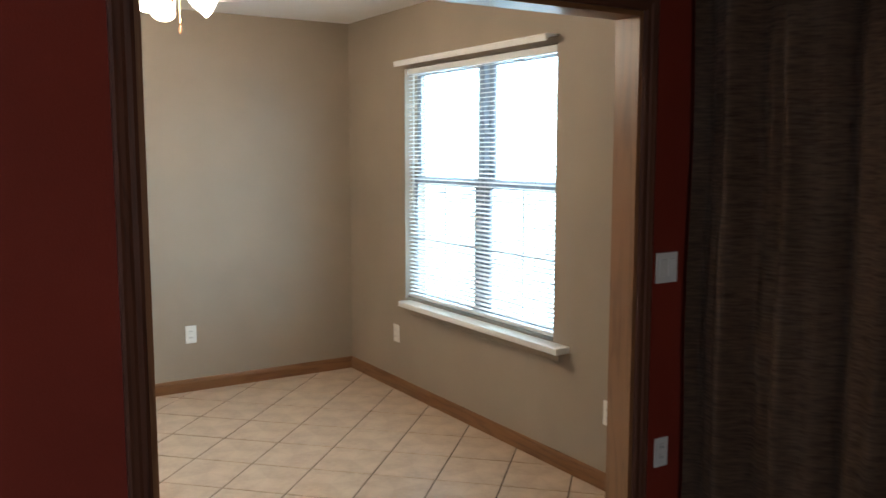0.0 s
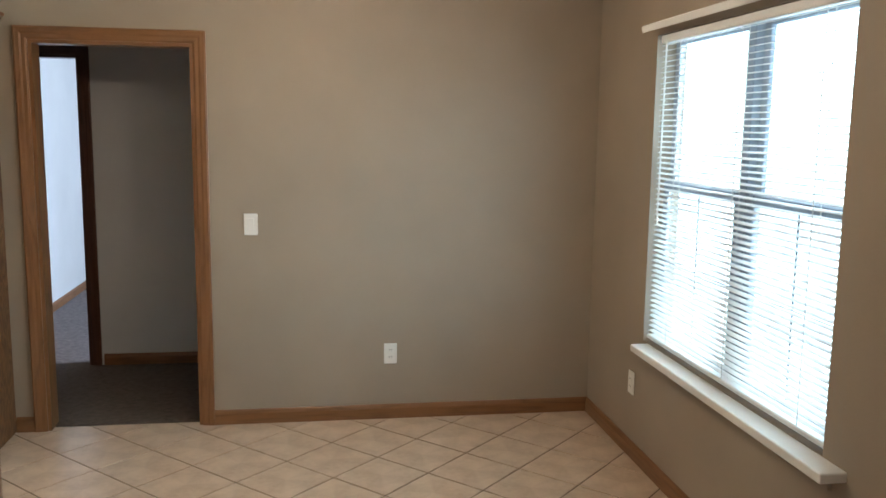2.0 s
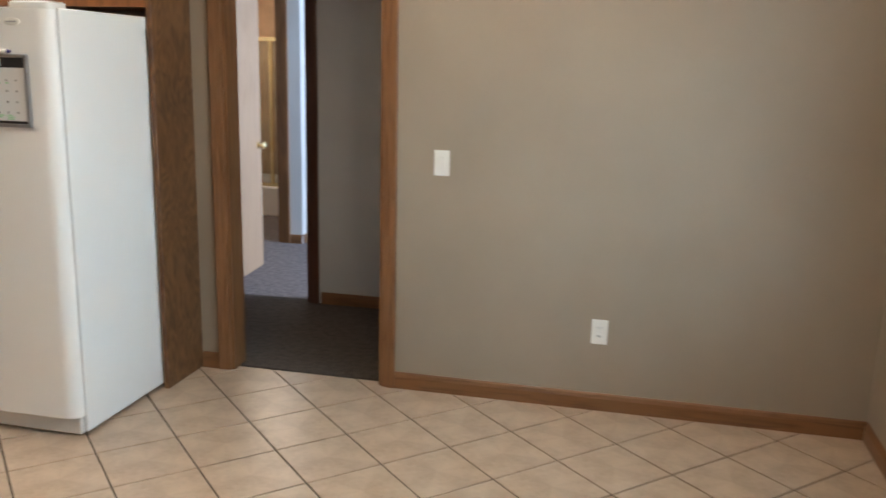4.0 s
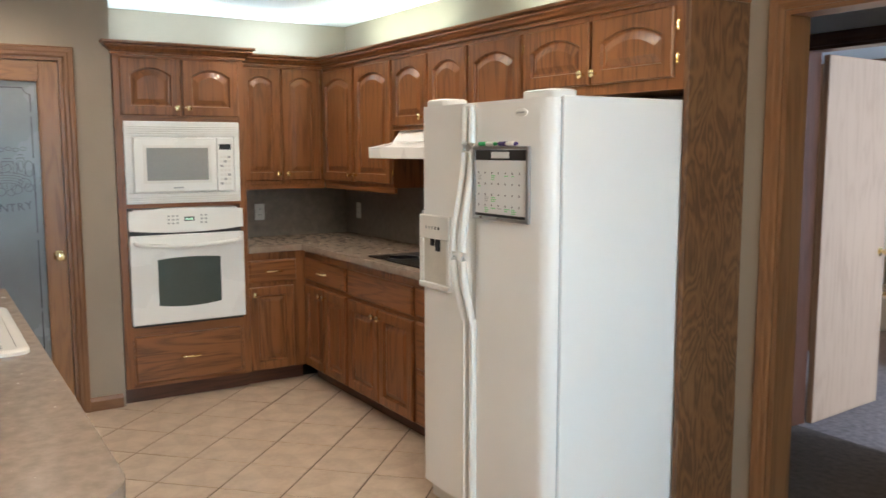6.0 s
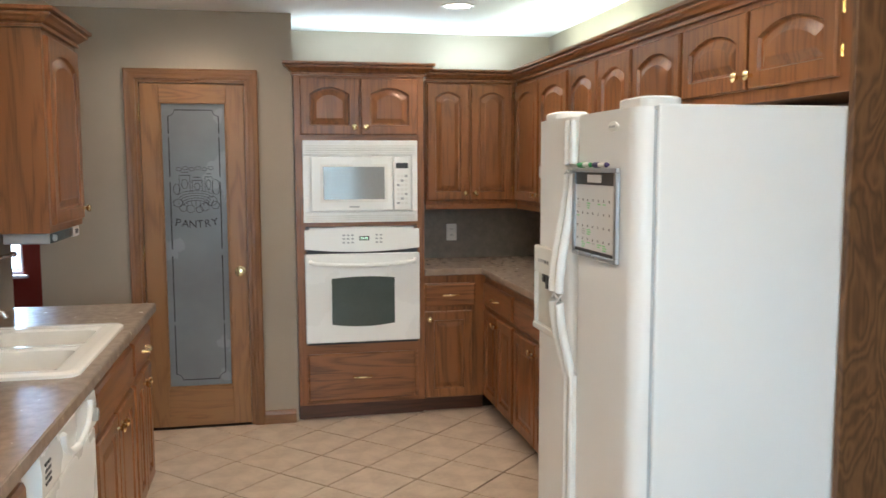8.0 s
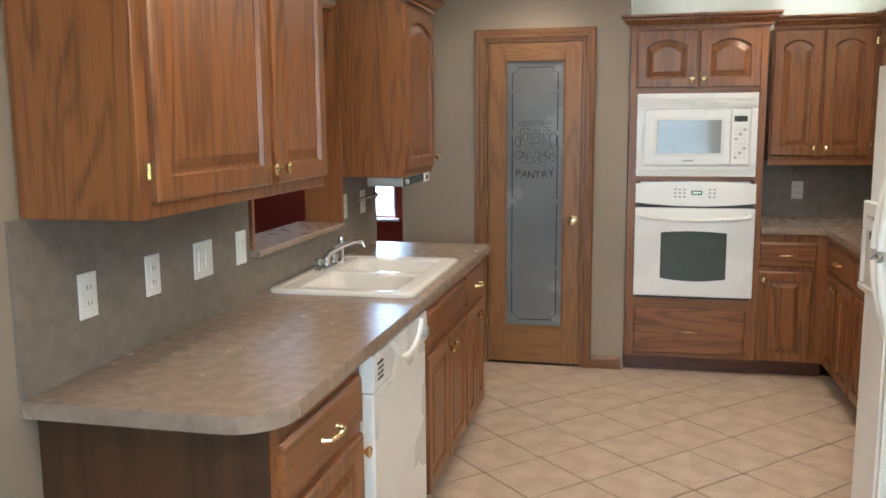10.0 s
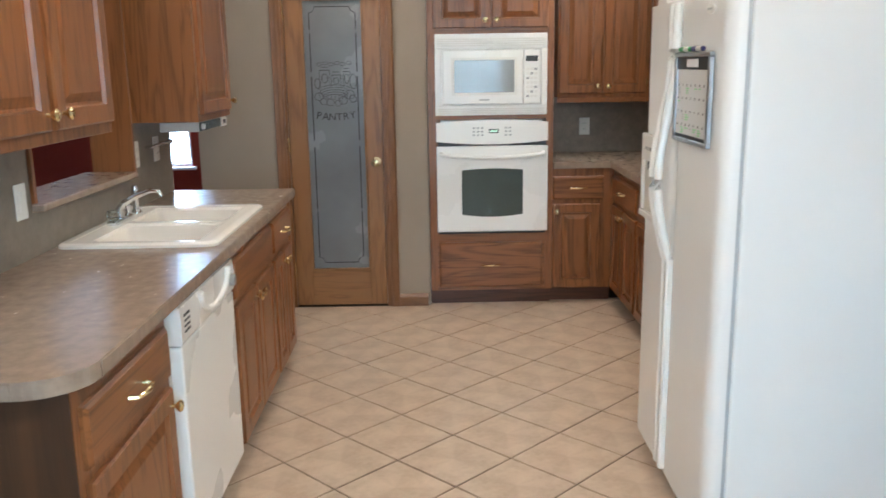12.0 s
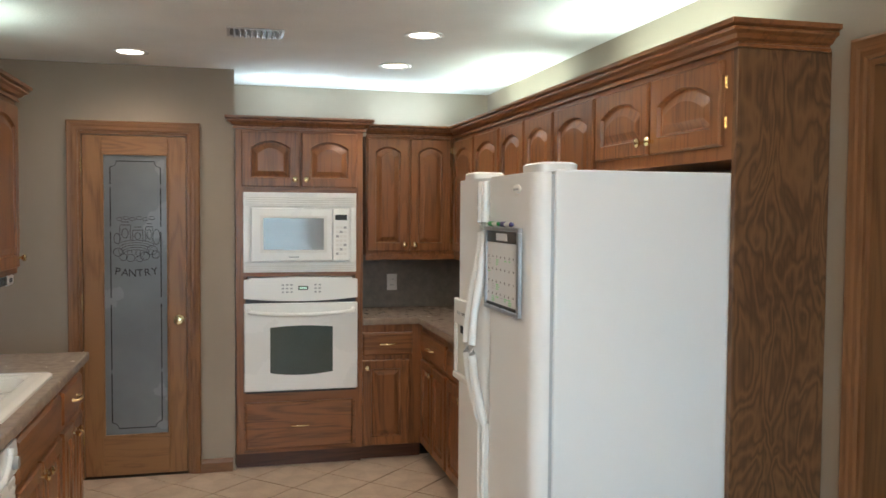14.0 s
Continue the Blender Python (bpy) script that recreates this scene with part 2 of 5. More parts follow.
def structure(name, bm, mat, label, category, smooth=False):
    return single(name, bm, mat, Matrix(), label, category, kind="structure", smooth=smooth)


def add_box(bm, x0, x1, y0, y1, z0, z1, bevel=0.0, seg=1):
    r = bmesh.ops.create_cube(bm, size=1.0, matrix=Matrix.LocRotScale(((x0 + x1) / 2, (y0 + y1) / 2, (z0 + z1) / 2), None, (abs(x1 - x0), abs(y1 - y0), abs(z1 - z0))))
    if bevel:
        es = list({e for v in r["verts"] for e in v.link_edges})
        bmesh.ops.bevel(bm, geom=es, offset=bevel, segments=seg, affect="EDGES", profile=0.5)
    return bm


def box(*a, bevel=0.0, seg=1):
    return add_box(bmesh.new(), *a, bevel=bevel, seg=seg)


def boxes(*many, bevel=0.0):
    bm = bmesh.new()
    for a in many:
        add_box(bm, *a, bevel=bevel)
    return bm


def rings_mesh(rings, closed_caps=True, bm=None):
    """Skin a list of closed loops, each a list of points of equal count."""
    bm = bm or bmesh.new()
    vs = [[bm.verts.new(p) for p in r] for r in rings]
    for a, b in zip(vs, vs[1:]):
        for i in range(len(a)):
            j = (i + 1) % len(a)
            bm.faces.new((a[i], a[j], b[j], b[i]))
    if closed_caps:
        bm.faces.new(vs[0]), bm.faces.new(vs[-1])
    return bm


def lathe(profile, seg=20, m=Matrix(), bm=None):
    """Turn (radius, height) pairs round z."""
    return rings_mesh([[m @ Vector((max(r, 1e-4) * math.cos(2 * math.pi * i / seg), max(r, 1e-4) * math.sin(2 * math.pi * i / seg), h)) for i in range(seg)] for r, h in profile], bm=bm)


def tube(points, radius, seg=8, bm=None):
    """A round rod along points; radius may be a list."""
    pts = [Vector(p) for p in points]
    rings = []
    for i, p in enumerate(pts):
        d = (pts[min(i + 1, len(pts) - 1)] - pts[max(i - 1, 0)]).normalized()
        q = d.to_track_quat("Z", "Y")
        r = radius[i] if isinstance(radius, (list, tuple)) else radius
        rings.append([p + q @ Vector((r * math.cos(2 * math.pi * k / seg), r * math.sin(2 * math.pi * k / seg), 0)) for k in range(seg)])
    return rings_mesh(rings, bm=bm)


def extrude_profile(profile, a, b, axis, bm=None):
    """Profile of (u, v) pairs: axis 'x' makes (s, u, v), axis 'y' makes (u, s, v), axis 'z' makes (u, v, s)."""
    put = {"x": lambda s, u, v: (s, u, v), "y": lambda s, u, v: (u, s, v), "z": lambda s, u, v: (u, v, s)}[axis]
    return rings_mesh([[put(s, u, v) for u, v in profile] for s in (a, b)], bm=bm)


def text_mesh(body, size, depth=0.0005):
    c = bpy.data.curves.new("text", "FONT")
    c.body, c.size, c.extrude, c.align_x = body, size, depth, "CENTER"
    tmp = new("text", c)
    me = bpy.data.meshes.new_from_object(tmp.evaluated_get(bpy.context.evaluated_depsgraph_get()))
    bpy.data.objects.remove(tmp)
    bm = bmesh.new()
    bm.from_mesh(me)
    bpy.data.meshes.remove(me)
    return bm


# ---- structure ----
TOP, CEIL = 2.9, 2.435


def cut_wall(axis, lo, hi, a, b, holes=(), top=TOP):
    """A wall along axis from a to b, lo to hi thick, with holes (from, to, bottom, top)."""
    bm = bmesh.new()

    def slab(s0, s1, z0, z1):
        if s1 - s0 > 1e-4 and z1 - z0 > 1e-4:
            add_box(bm, *((s0, s1, lo, hi) if axis == "x" else (lo, hi, s0, s1)), z0, z1)

    at = a
    for h0, h1, z0, z1 in sorted(holes):
        slab(at, h0, 0, top), slab(h0, h1, 0, z0), slab(h0, h1, z1, top)
        at = h1
    slab(at, b, 0, top)
    return bm


def two_paint(bm, test):
    bm.normal_update()
    bmesh.ops.recalc_face_normals(bm, faces=bm.faces)
    for f in bm.faces:
        if test(f):
            f.material_index = 1
    return bm


structure("wall_north", two_paint(cut_wall("x", 0.0, 0.12, -0.74, 6.143, [(3.16, 3.96, 0, 2.04)]), lambda f: f.normal.y > 0.5), [taupe, hall_paint], "taupe painted wall with hallway doorway", "wall")
structure("wall_east", cut_wall("y", 6.143, 6.30, -3.14, 0.12, [(-2.26, -0.79, 0.625, 2.065)]), taupe, "taupe painted wall with wide window", "wall")
structure("wall_east_living", cut_wall("y", 6.143, 6.30, -8.0, -3.14), red_paint, "dark red painted wall behind curtain", "wall")
structure("wall_east_bedroom", cut_wall("y", 6.143, 6.30, 0.12, 5.32, [(1.6, 2.7, 0.8, 2.1)]), hall_paint, "pale grey bedroom wall", "wall")
structure("wall_west", cut_wall("y", -0.74, -0.62, -3.08, 0.0), taupe, "taupe painted wall behind corner cabinets", "wall")
structure("wall_pantry", cut_wall("y", -0.12, 0.0, -3.08, -1.78, [(-2.66, -2.04, 0, 2.045)]), taupe, "taupe painted wall round pantry door", "wall")
structure("wall_pantry_side", cut_wall("x", -1.90, -1.78, -0.62, -0.12), taupe, "taupe side wall of pantry", "wall")
structure("wall_south", two_paint(cut_wall("x", -3.20, -3.08, -3.1, 6.143, [(0.0, 0.97, 0, 2.05), (1.60, 2.50, 1.06, 2.05), (4.005, 5.755, 0, 2.05)]), lambda f: f.normal.y < -0.5), [taupe, red_paint], "wall with wide cased opening, taupe and red", "wall")
# unseen opening, added only to hold the south fill lamp
structure("wall_living_south", cut_wall("x", -8.12, -8.0, -3.1, 6.3, [(2.2, 3.8, 0.75, 2.05)]), red_paint, "dark red painted wall", "wall")
structure("wall_living_west", cut_wall("y", -3.22, -3.1, -8.0, -3.08, [(-4.62, -4.14, 0.58, 2.0)]), red_paint, "dark red painted wall with window", "wall")
structure("wall_hall", cut_wall("x", 1.25, 1.37, 0.6, 6.143, [(2.36, 3.08, 0, 2.06)]), hall_paint, "grey hallway wall with bedroom doorway", "wall")
structure("wall_hall_end", cut_wall("y", 0.48, 0.60, 0.12, 5.2), hall_paint, "grey end wall", "wall")
structure("wall_bedroom", cut_wall("x", 2.93, 3.05, 0.6, 2.33, [(1.40, 2.13, 0, 2.06)]), hall_paint, "pale bedroom wall with bathroom doorway", "wall")
structure("wall_bath", box(0.6, 2.21, 5.2, 5.32, 0, TOP), shower_tile, "warm tan bathroom wall", "wall")
structure("wall_bath_side", two_paint(box(2.21, 2.33, 3.05, 5.32, 0, TOP), lambda f: f.normal.x < -0.5), [hall_paint, shower_tile], "pale bedroom wall beside bathroom", "wall")
structure("wall_bedroom_north", box(2.33, 6.143, 5.2, 5.32, 0, TOP), hall_paint, "pale far bedroom wall", "wall")
structure("roof", box(-3.4, 6.4, -8.2, 5.4, TOP, TOP + 0.1), ceiling_paint, "plain roof slab above ceilings", "roof")
structure("ground", box(-400, 400, -400, 400, -0.40, -0.30), lawn, "green lawn outside house", "ground")
structure("subfloor", box(-3.22, 6.29, -8.1, 5.3, -0.29, -0.012), grout, "grey grout bed under floors", "floor")
structure("floor_living", box(-3.1, 6.143, -8.0, -3.14, -0.012, 0.004), carpet, "brown living room carpet", "floor")
structure("floor_hall", box(0.6, 6.143, 0.06, 1.31, -0.012, 0.006), carpet, "dark brown hallway carpet", "floor")
structure("floor_bedroom", box(0.6, 6.143, 1.31, 5.2, -0.012, 0.006), carpet_b, "grey bedroom carpet", "floor")

# kitchen and nook ceiling with an eight-sided tray
TX0, TX1, TY0, TY1, TC = 3.45, 5.75, -2.72, -0.33, 0.68
octagon = [(TX0 + TC, TY0), (TX1 - TC, TY0), (TX1, TY0 + TC), (TX1, TY1 - TC), (TX1 - TC, TY1), (TX0 + TC, TY1), (TX0, TY1 - TC), (TX0, TY0 + TC)]
outer = [(4.2, -3.08), (5.0, -3.08), (6.143, -3.08), (6.143, 0.0), (5.0, 0.0), (4.2, 0.0), (2.9, 0.0), (2.9, -3.08)]
bm = bmesh.new()
rows_c = [[bm.verts.new((x, y, z)) for x, y in ring] for ring, z in ((outer, CEIL), (octagon, CEIL), ([(4.6 + (x - 4.6) * 0.93, -1.525 + (y + 1.525) * 0.93) for x, y in octagon], CEIL + 0.17))]
for ra, rb in zip(rows_c, rows_c[1:]):
    for i in range(8):
        bm.faces.new((ra[i], ra[(i + 1) % 8], rb[(i + 1) % 8], rb[i]))
bm.faces.new(rows_c[-1])
vk = [bm.verts.new((x, y, CEIL)) for x, y in ((-0.62, -3.08), (2.9, -3.08), (2.9, 0.0), (-0.62, 0.0))]
bm.faces.new(vk)
structure("ceiling", bm, ceiling_paint, "white textured ceiling with recessed tray", "ceiling")
structure("ceiling_living", box(-3.1, 6.143, -8.0, -3.2, 2.44, 2.54), ceiling_paint, "white living room ceiling", "ceiling")
structure("ceiling_hall", box(0.6, 6.143, 0.12, 5.2, 2.44, 2.54), ceiling_paint, "white hall ceiling", "ceiling")

# baseboards
BP = [(0, 0), (-0.014, 0), (-0.014, 0.058), (-0.009, 0.075), (-0.004, 0.082), (0, 0.082)]


def baseboard(axis, s0, s1, at, side):
    prof = [(at + side * -u, v) for u, v in BP]
    structure("baseboard", extrude_profile(prof, s0, s1, axis), trim_oak_x if axis == "x" else trim_oak_y, "oak baseboard along wall", "baseboard")


for s0, s1 in ((4.025, 6.143), (3.005, 3.095)):
    baseboard("x", s0, s1, 0.0, -1)
baseboard("y", -3.08, -0.016, 6.143, -1)
baseboard("y", -1.985, -1.795, 0.0, 1)
baseboard("y", -3.08, -2.73, 0.0, 1)
baseboard("x", 3.70, 3.96, -3.08, 1)
baseboard("x", 5.82, 6.125, -3.08, 1)
baseboard("x", 3.16, 6.0, 1.25, -1)
baseboard("x", 2.225, 2.33, 2.93, -1)
baseboard("y", 2.95, 5.18, 2.33, 1)
baseboard("x", 2.36, 6.1, 5.2, -1)


def casing_profile(w):
    return [(0, 0), (0, 0.010), (0.010, 0.014), (w * 0.4, 0.014), (w * 0.55, 0.018), (w * 0.75, 0.019), (w - 0.008, 0.021), (w, 0.017), (w, 0)]


def door_trim(name, axis, plane, out, a, b, top, depth, w=0.065, mats=(None, None), both=True, label="oak door casing", jamb=True):
    """Mitred moulded casing round an opening on the wall face at plane (out: +1 or -1), jambs and head through depth."""
    root = tagged(new(name), label, "door frame", kind="structure")

    def P(s, d, z):
        return (s, plane + out * d, z) if axis == "x" else (plane + out * d, s, z)

    for nm, s_in, sgn in (("casing", a, -1), ("casing", b, 1)):
        bm = rings_mesh([[P(s_in + sgn * u, d, z if z == 0 else top + u) for u, d in casing_profile(w)] for z in (0, 1)])
        part(nm, bm, mats[0], root)
    part("head_casing", rings_mesh([[P(s + sg * u, d, top + u) for u, d in casing_profile(w)] for s, sg in ((a, -1), (b, 1))]), mats[1], root)
    if jamb:
        t = 0.018
        lo, hi = sorted((plane, plane - out * depth))
        for s0, s1 in ((a, a + t), (b - t, b)):
            part("jamb", box(*((s0, s1, lo, hi) if axis == "x" else (lo, hi, s0, s1)), 0, top), mats[0], root)
        part("head_jamb", box(*((a + t, b - t, lo, hi) if axis == "x" else (lo, hi, a + t, b - t)), top - t, top), mats[1], root)
    return root


door_trim("door_frame_hall", "x", 0.0, -1, 3.16, 3.96, 2.04, 0.12, mats=(trim_oak, trim_oak_x), label="oak casing round hallway doorway")
door_trim("door_frame_pantry", "y", 0.0, 1, -2.66, -2.04, 2.045, 0.12, w=0.06, mats=(trim_oak, trim_oak_y), label="oak casing round pantry door")
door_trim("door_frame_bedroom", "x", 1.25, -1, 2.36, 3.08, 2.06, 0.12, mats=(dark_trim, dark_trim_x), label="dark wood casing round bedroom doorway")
door_trim("door_frame_bathroom", "x", 2.93, -1, 1.40, 2.13, 2.06, 0.12, w=0.09, mats=(trim_oak, trim_oak_x), label="oak casing round bathroom doorway")
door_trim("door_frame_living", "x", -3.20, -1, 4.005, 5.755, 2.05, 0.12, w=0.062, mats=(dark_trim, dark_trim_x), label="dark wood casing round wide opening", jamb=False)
door_trim("door_frame_nook", "x", -3.08, 1, 4.005, 5.755, 2.05, 0.12, w=0.07, mats=(trim_oak, trim_oak_x), label="oak casing and jamb of wide opening")

# ---- nook window with blind ----
win = tagged(new("window_1"), "dark grey double window with grilles and white sill", "window", kind="structure")
WY0, WY1, WZ0, WZ1, WX = -2.26, -0.79, 0.625, 2.065, 6.22
WM = (WY0 + WY1) / 2 - 0.02


def frame_bar(name, y0, y1, z0, z1, x0=WX, x1=WX + 0.05):
    part(name, box(x0, x1, y0, y1, z0, z1, bevel=0.004), sash_grey, win)


for y0, y1 in ((WY0, WM - 0.03), (WM + 0.03, WY1)):
    for z0, z1, dx in ((WZ0, 1.395, -0.012), (1.355, WZ1, 0.014)):
        f = 0.045
        for a in ((y0, y0 + f, z0, z1), (y1 - f, y1, z0, z1), (y0 + f, y1 - f, z0, z0 + f), (y0 + f, y1 - f, z1 - f, z1)):
            frame_bar("sash", *a, WX + dx, WX + dx + 0.026)
        ym = (y0 + y1) / 2
        if z0 == WZ0:
            frame_bar("muntin", ym - 0.008, ym + 0.008, z0 + f, z1 - f, WX + dx + 0.004, WX + dx + 0.010)
            zm = (z0 + z1) / 2
            frame_bar("muntin", y0 + f, y1 - f, zm - 0.008, zm + 0.008, WX + dx + 0.003, WX + dx + 0.009)
        p = part("pane", box(WX + dx + 0.011, WX + dx + 0.015, y0 + f, y1 - f, z0 + f, z1 - f), pane_glass, win)
        p.visible_shadow = False
frame_bar("mullion", WM - 0.03, WM + 0.03, WZ0, WZ1, WX - 0.02, WX + 0.05)
part("window_sill", box(6.055, 6.215, WY0 - 0.125, WY1 - 0.055, 0.588, 0.622, bevel=0.006, seg=2), white_plastic, win, "white painted wooden sill")
part("apron", box(6.128, 6.143, WY0 - 0.06, WY1 - 0.08, 0.535, 0.588, bevel=0.003), taupe, win)

blind = thing("window_blind", pose(6.165, WM, 0), "white horizontal slat blind lowered over window", "blind")
BL = WY1 - WY0 - 0.03
part("valance", extrude_profile([(-0.10, 2.072), (-0.105, 2.10), (-0.09, 2.108), (-0.022, 2.108), (-0.022, 2.100), (-0.085, 2.098), (-0.092, 2.075)], -BL / 2 - 0.005, BL / 2 + 0.03, "y"), blind_white, blind, "white grooved valance")
part("headrail", box(-0.02, 0.02, -BL / 2, BL / 2, 2.025, 2.06, bevel=0.003), blind_white, blind)
slat_me = finish("slat", rings_mesh([[(0.0128 * math.cos(radians(14)) * u, s, 0.0128 * math.sin(radians(14)) * u + 0.002 * (1 - u * u) + k) for u, k in ((-1, 0), (0, 0), (1, 0), (1, 0.001), (0, 0.001), (-1, 0.001))] for s in (-BL / 2, BL / 2)]), blind_white)
nsl = 56
for i in range(nsl):
    ob = new("slat", slat_me)
    ob.parent = blind
    ob.matrix_basis = pose(0, 0, 0.685 + i * (2.015 - 0.685) / (nsl - 1), 0, random.uniform(-1.5, 1.5), 0)
part("bottom_rail", box(-0.022, 0.022, -BL / 2, BL / 2, 0.645, 0.665, bevel=0.005), blind_white, blind)
for sy in (-0.55, -0.02, 0.52):
    part("ladder_cord", boxes((-0.015, -0.0135, sy - 0.002, sy + 0.002, 0.65, 2.03), (0.0135, 0.015, sy - 0.002, sy + 0.002, 0.65, 2.03)), blind_white, blind)
part("tilt_wand", tube([(-0.035, BL / 2 - 0.10, 2.03), (-0.04, BL / 2 - 0.10, 1.2)], 0.004, 6), blind_white, blind)

win2 = tagged(new("window_2"), "bright living room window with white frame", "window", kind="structure")
for y0, y1, z0, z1 in ((-4.62, -4.59, 0.58, 2.0), (-4.17, -4.14, 0.58, 2.0), (-4.59, -4.17, 0.58, 0.61), (-4.59, -4.17, 1.97, 2.0)):
    part("window_frame", box(-3.18, -3.13, y0, y1, z0, z1, bevel=0.004), vinyl, win2)
p = part("pane", box(-3.157, -3.153, -4.59, -4.17, 0.61, 1.97), pane_glass, win2)
p.visible_shadow = False
part("window_sill", box(-3.12, -3.05, -4.66, -4.10, 0.55, 0.579, bevel=0.005), vinyl, win2)


# ---- wall plates ----
def wall_plate(m, kind, label, wide=0.072):
    t = thing("light_switch" if kind == "switch" else "outlet", m, label, "light switch" if kind == "switch" else "outlet", "wall plates")
    part("cover_plate", box(-wide / 2, wide / 2, -0.006, 0, -0.058, 0.058, bevel=0.003, seg=2), white_plastic, t)
    for cx in ([0] if wide < 0.1 else [-0.023, 0.023]):
        if kind == "switch":
            part("rocker", rings_mesh([[(cx - 0.016, -0.006, -0.033), (cx + 0.016, -0.006, -0.033), (cx + 0.016, -0.006, 0.033), (cx - 0.016, -0.006, 0.033)], [(cx - 0.015, -0.008, -0.032), (cx + 0.015, -0.008, -0.032), (cx + 0.015, -0.0115, 0.032), (cx - 0.015, -0.0115, 0.032)]]), white_plastic, t)
        else:
            for cz in (-0.02, 0.02):
                f = part("socket", box(cx - 0.016, cx + 0.016, -0.0085, -0.006, cz - 0.014, cz + 0.014, bevel=0.002), white_plastic, t)
                part("slot", boxes((cx - 0.008, cx - 0.0055, -0.0089, -0.0084, cz - 0.004, cz + 0.006), (cx + 0.0055, cx + 0.008, -0.0089, -0.0084, cz - 0.004, cz + 0.006)), black_plastic, f)
    for cz in (-0.045, 0.045):
        part("screw", lathe([(0.003, 0), (0.003, 0.0008), (0.001, 0.001)], 8, pose(0, -0.006, cz, 90)), white_plastic, t)
    return t


def on_north(x, z, y=0.0):
    return pose(x, y, z)


def on_east(y, z):
    return pose(6.143, y, z, 0, 0, -90)


def on_south(x, z, y=-3.08):
    return pose(x, y, z, 0, 0, 180)


wall_plate(on_north(4.235, 1.105), "switch", "white rocker switch on taupe wall")
wall_plate(on_north(4.986, 0.375), "outlet", "white outlet low on taupe wall")
wall_plate(on_east(-0.671, 0.375), "outlet", "white outlet under window")
wall_plate(on_east(-2.666, 0.366), "outlet", "white outlet low beside window")
wall_plate(pose(5.905, -3.20, 1.12), "switch", "double switch plate on dark red wall", 0.115)
wall_plate(pose(5.905, -3.20, 0.40), "outlet", "outlet low on dark red wall")

# ---- living room curtain ----
bm = bmesh.new()
cv = []
for i in range(241):
    y = -3.24 - i * 0.008
    x = 5.98 + 0.045 * math.sin(i * 0.19 + 0.6 * math.sin(i * 0.05)) + 0.018 * math.sin(i * 0.43)
    cv.append([bm.verts.new((x + 0.008 * math.sin(k * 1.3 + i * 0.02), y, 0.03 + k * 0.26)) for k in range(10)])
for a, b in zip(cv, cv[1:]):
    for k in range(9):
        bm.faces.new((a[k], b[k], b[k + 1], a[k + 1]))
bmesh.ops.solidify(bm, geom=bm.faces[:], thickness=0.003)
cur = thing("curtain", Matrix(), "dark brown woven curtain hanging in folds", "curtain")
part("drape", bm, curtain_mat, cur, smooth=True)
part("curtain_rod", tube([(6.0, -3.22, 2.39), (6.0, -5.3, 2.39)], 0.014, 10), dark_trim, cur)


# ---- cabinets ----
def door_loop(x0, x1, z0, zs, rise, y, n=14):
    pts = [(x0 + (x1 - x0) * i / n, y, z0) for i in range(n + 1)]
    for i in range(n + 1):
        u = 1 - i / n
        w = 2 * u - 1
        pts.append((x0 + (x1 - x0) * u, y, zs + rise * (1 - w * w)))
    return pts


def panel_door(x0, x1, z0, z1, arch=True, fr=0.055, depth=0.019):
    """Raised panel door, front towards -y at y = -depth."""
    rise = min(0.042, 0.13 * (x1 - x0)) if arch else 0.0
    top = z1 - fr - rise
    f = -depth
    r = [door_loop(x0, x1, z0, z1, 0, 0), door_loop(x0, x1, z0, z1, 0, f + 0.006), door_loop(x0 + 0.006, x1 - 0.006, z0 + 0.006, z1 - 0.006, 0, f)]
    a = fr
    for ins, y, zr in ((0, f, 1), (0.005, f + 0.013, 1), (0.013, f + 0.014, 1), (0.038, f + 0.003, 0.92), (0.041, f + 0.002, 0.92)):
        r.append(door_loop(x0 + a + ins, x1 - a - ins, z0 + a + ins, top - ins, rise * zr, y))
    return rings_mesh(r)


KNOB = [(r * 1.15, h * 1.15) for r, h in [(0.006, 0), (0.0055, 0.010), (0.010, 0.014), (0.0145, 0.019), (0.015, 0.023), (0.011, 0.027), (0.004, 0.0285)]]
knob_me = finish("knob", lathe(KNOB, 14), brass, True)
pull_bm = tube([(-0.042, -0.002, 0), (-0.040, -0.020, 0), (-0.02, -0.026, 0.001), (0, -0.028, 0.001), (0.02, -0.026, 0.001), (0.040, -0.020, 0), (0.042, -0.002, 0)], [0.007, 0.0045, 0.005, 0.006, 0.005, 0.0045, 0.007], 8)
pull_me = finish("pull", pull_bm, brass, True)
hinge_me = finish("hinge", boxes((-0.011, 0.011, -0.003, 0, -0.026, 0.026), (-0.003, 0.003, -0.007, -0.003, -0.022, 0.022), bevel=0.001), brass)


def hardware(me, name, parent, x, y, z, turn=0):
    ob = new(name, me)
    ob.parent = parent
    ob.matrix_basis = pose(x, y, z, 90 if name == "knob" else 0, 0, 0) @ Matrix.Scale({"pull": 1.25, "hinge": 0.78}.get(name, 1.0), 4)
    return ob


def cab_door(cab, x0, x1, z0, z1, knob=None, arch=True, hinge=None):
    d = part("door", panel_door(x0, x1, z0, z1, arch), oak, cab)
    if knob:
        hardware(knob_me, "knob", d, *((x1 - 0.028) if knob[0] == "r" else (x0 + 0.028),), -0.019, (z0 + 0.045) if knob[1] == "b" else (z1 - 0.045))
    if hinge:
        hx = x0 - 0.009 if hinge == "l" else x1 + 0.009
        for hz in (z0 + 0.07, z1 - 0.07):
            hardware(hinge_me, "hinge", d, hx, -0.002, hz)
    return d


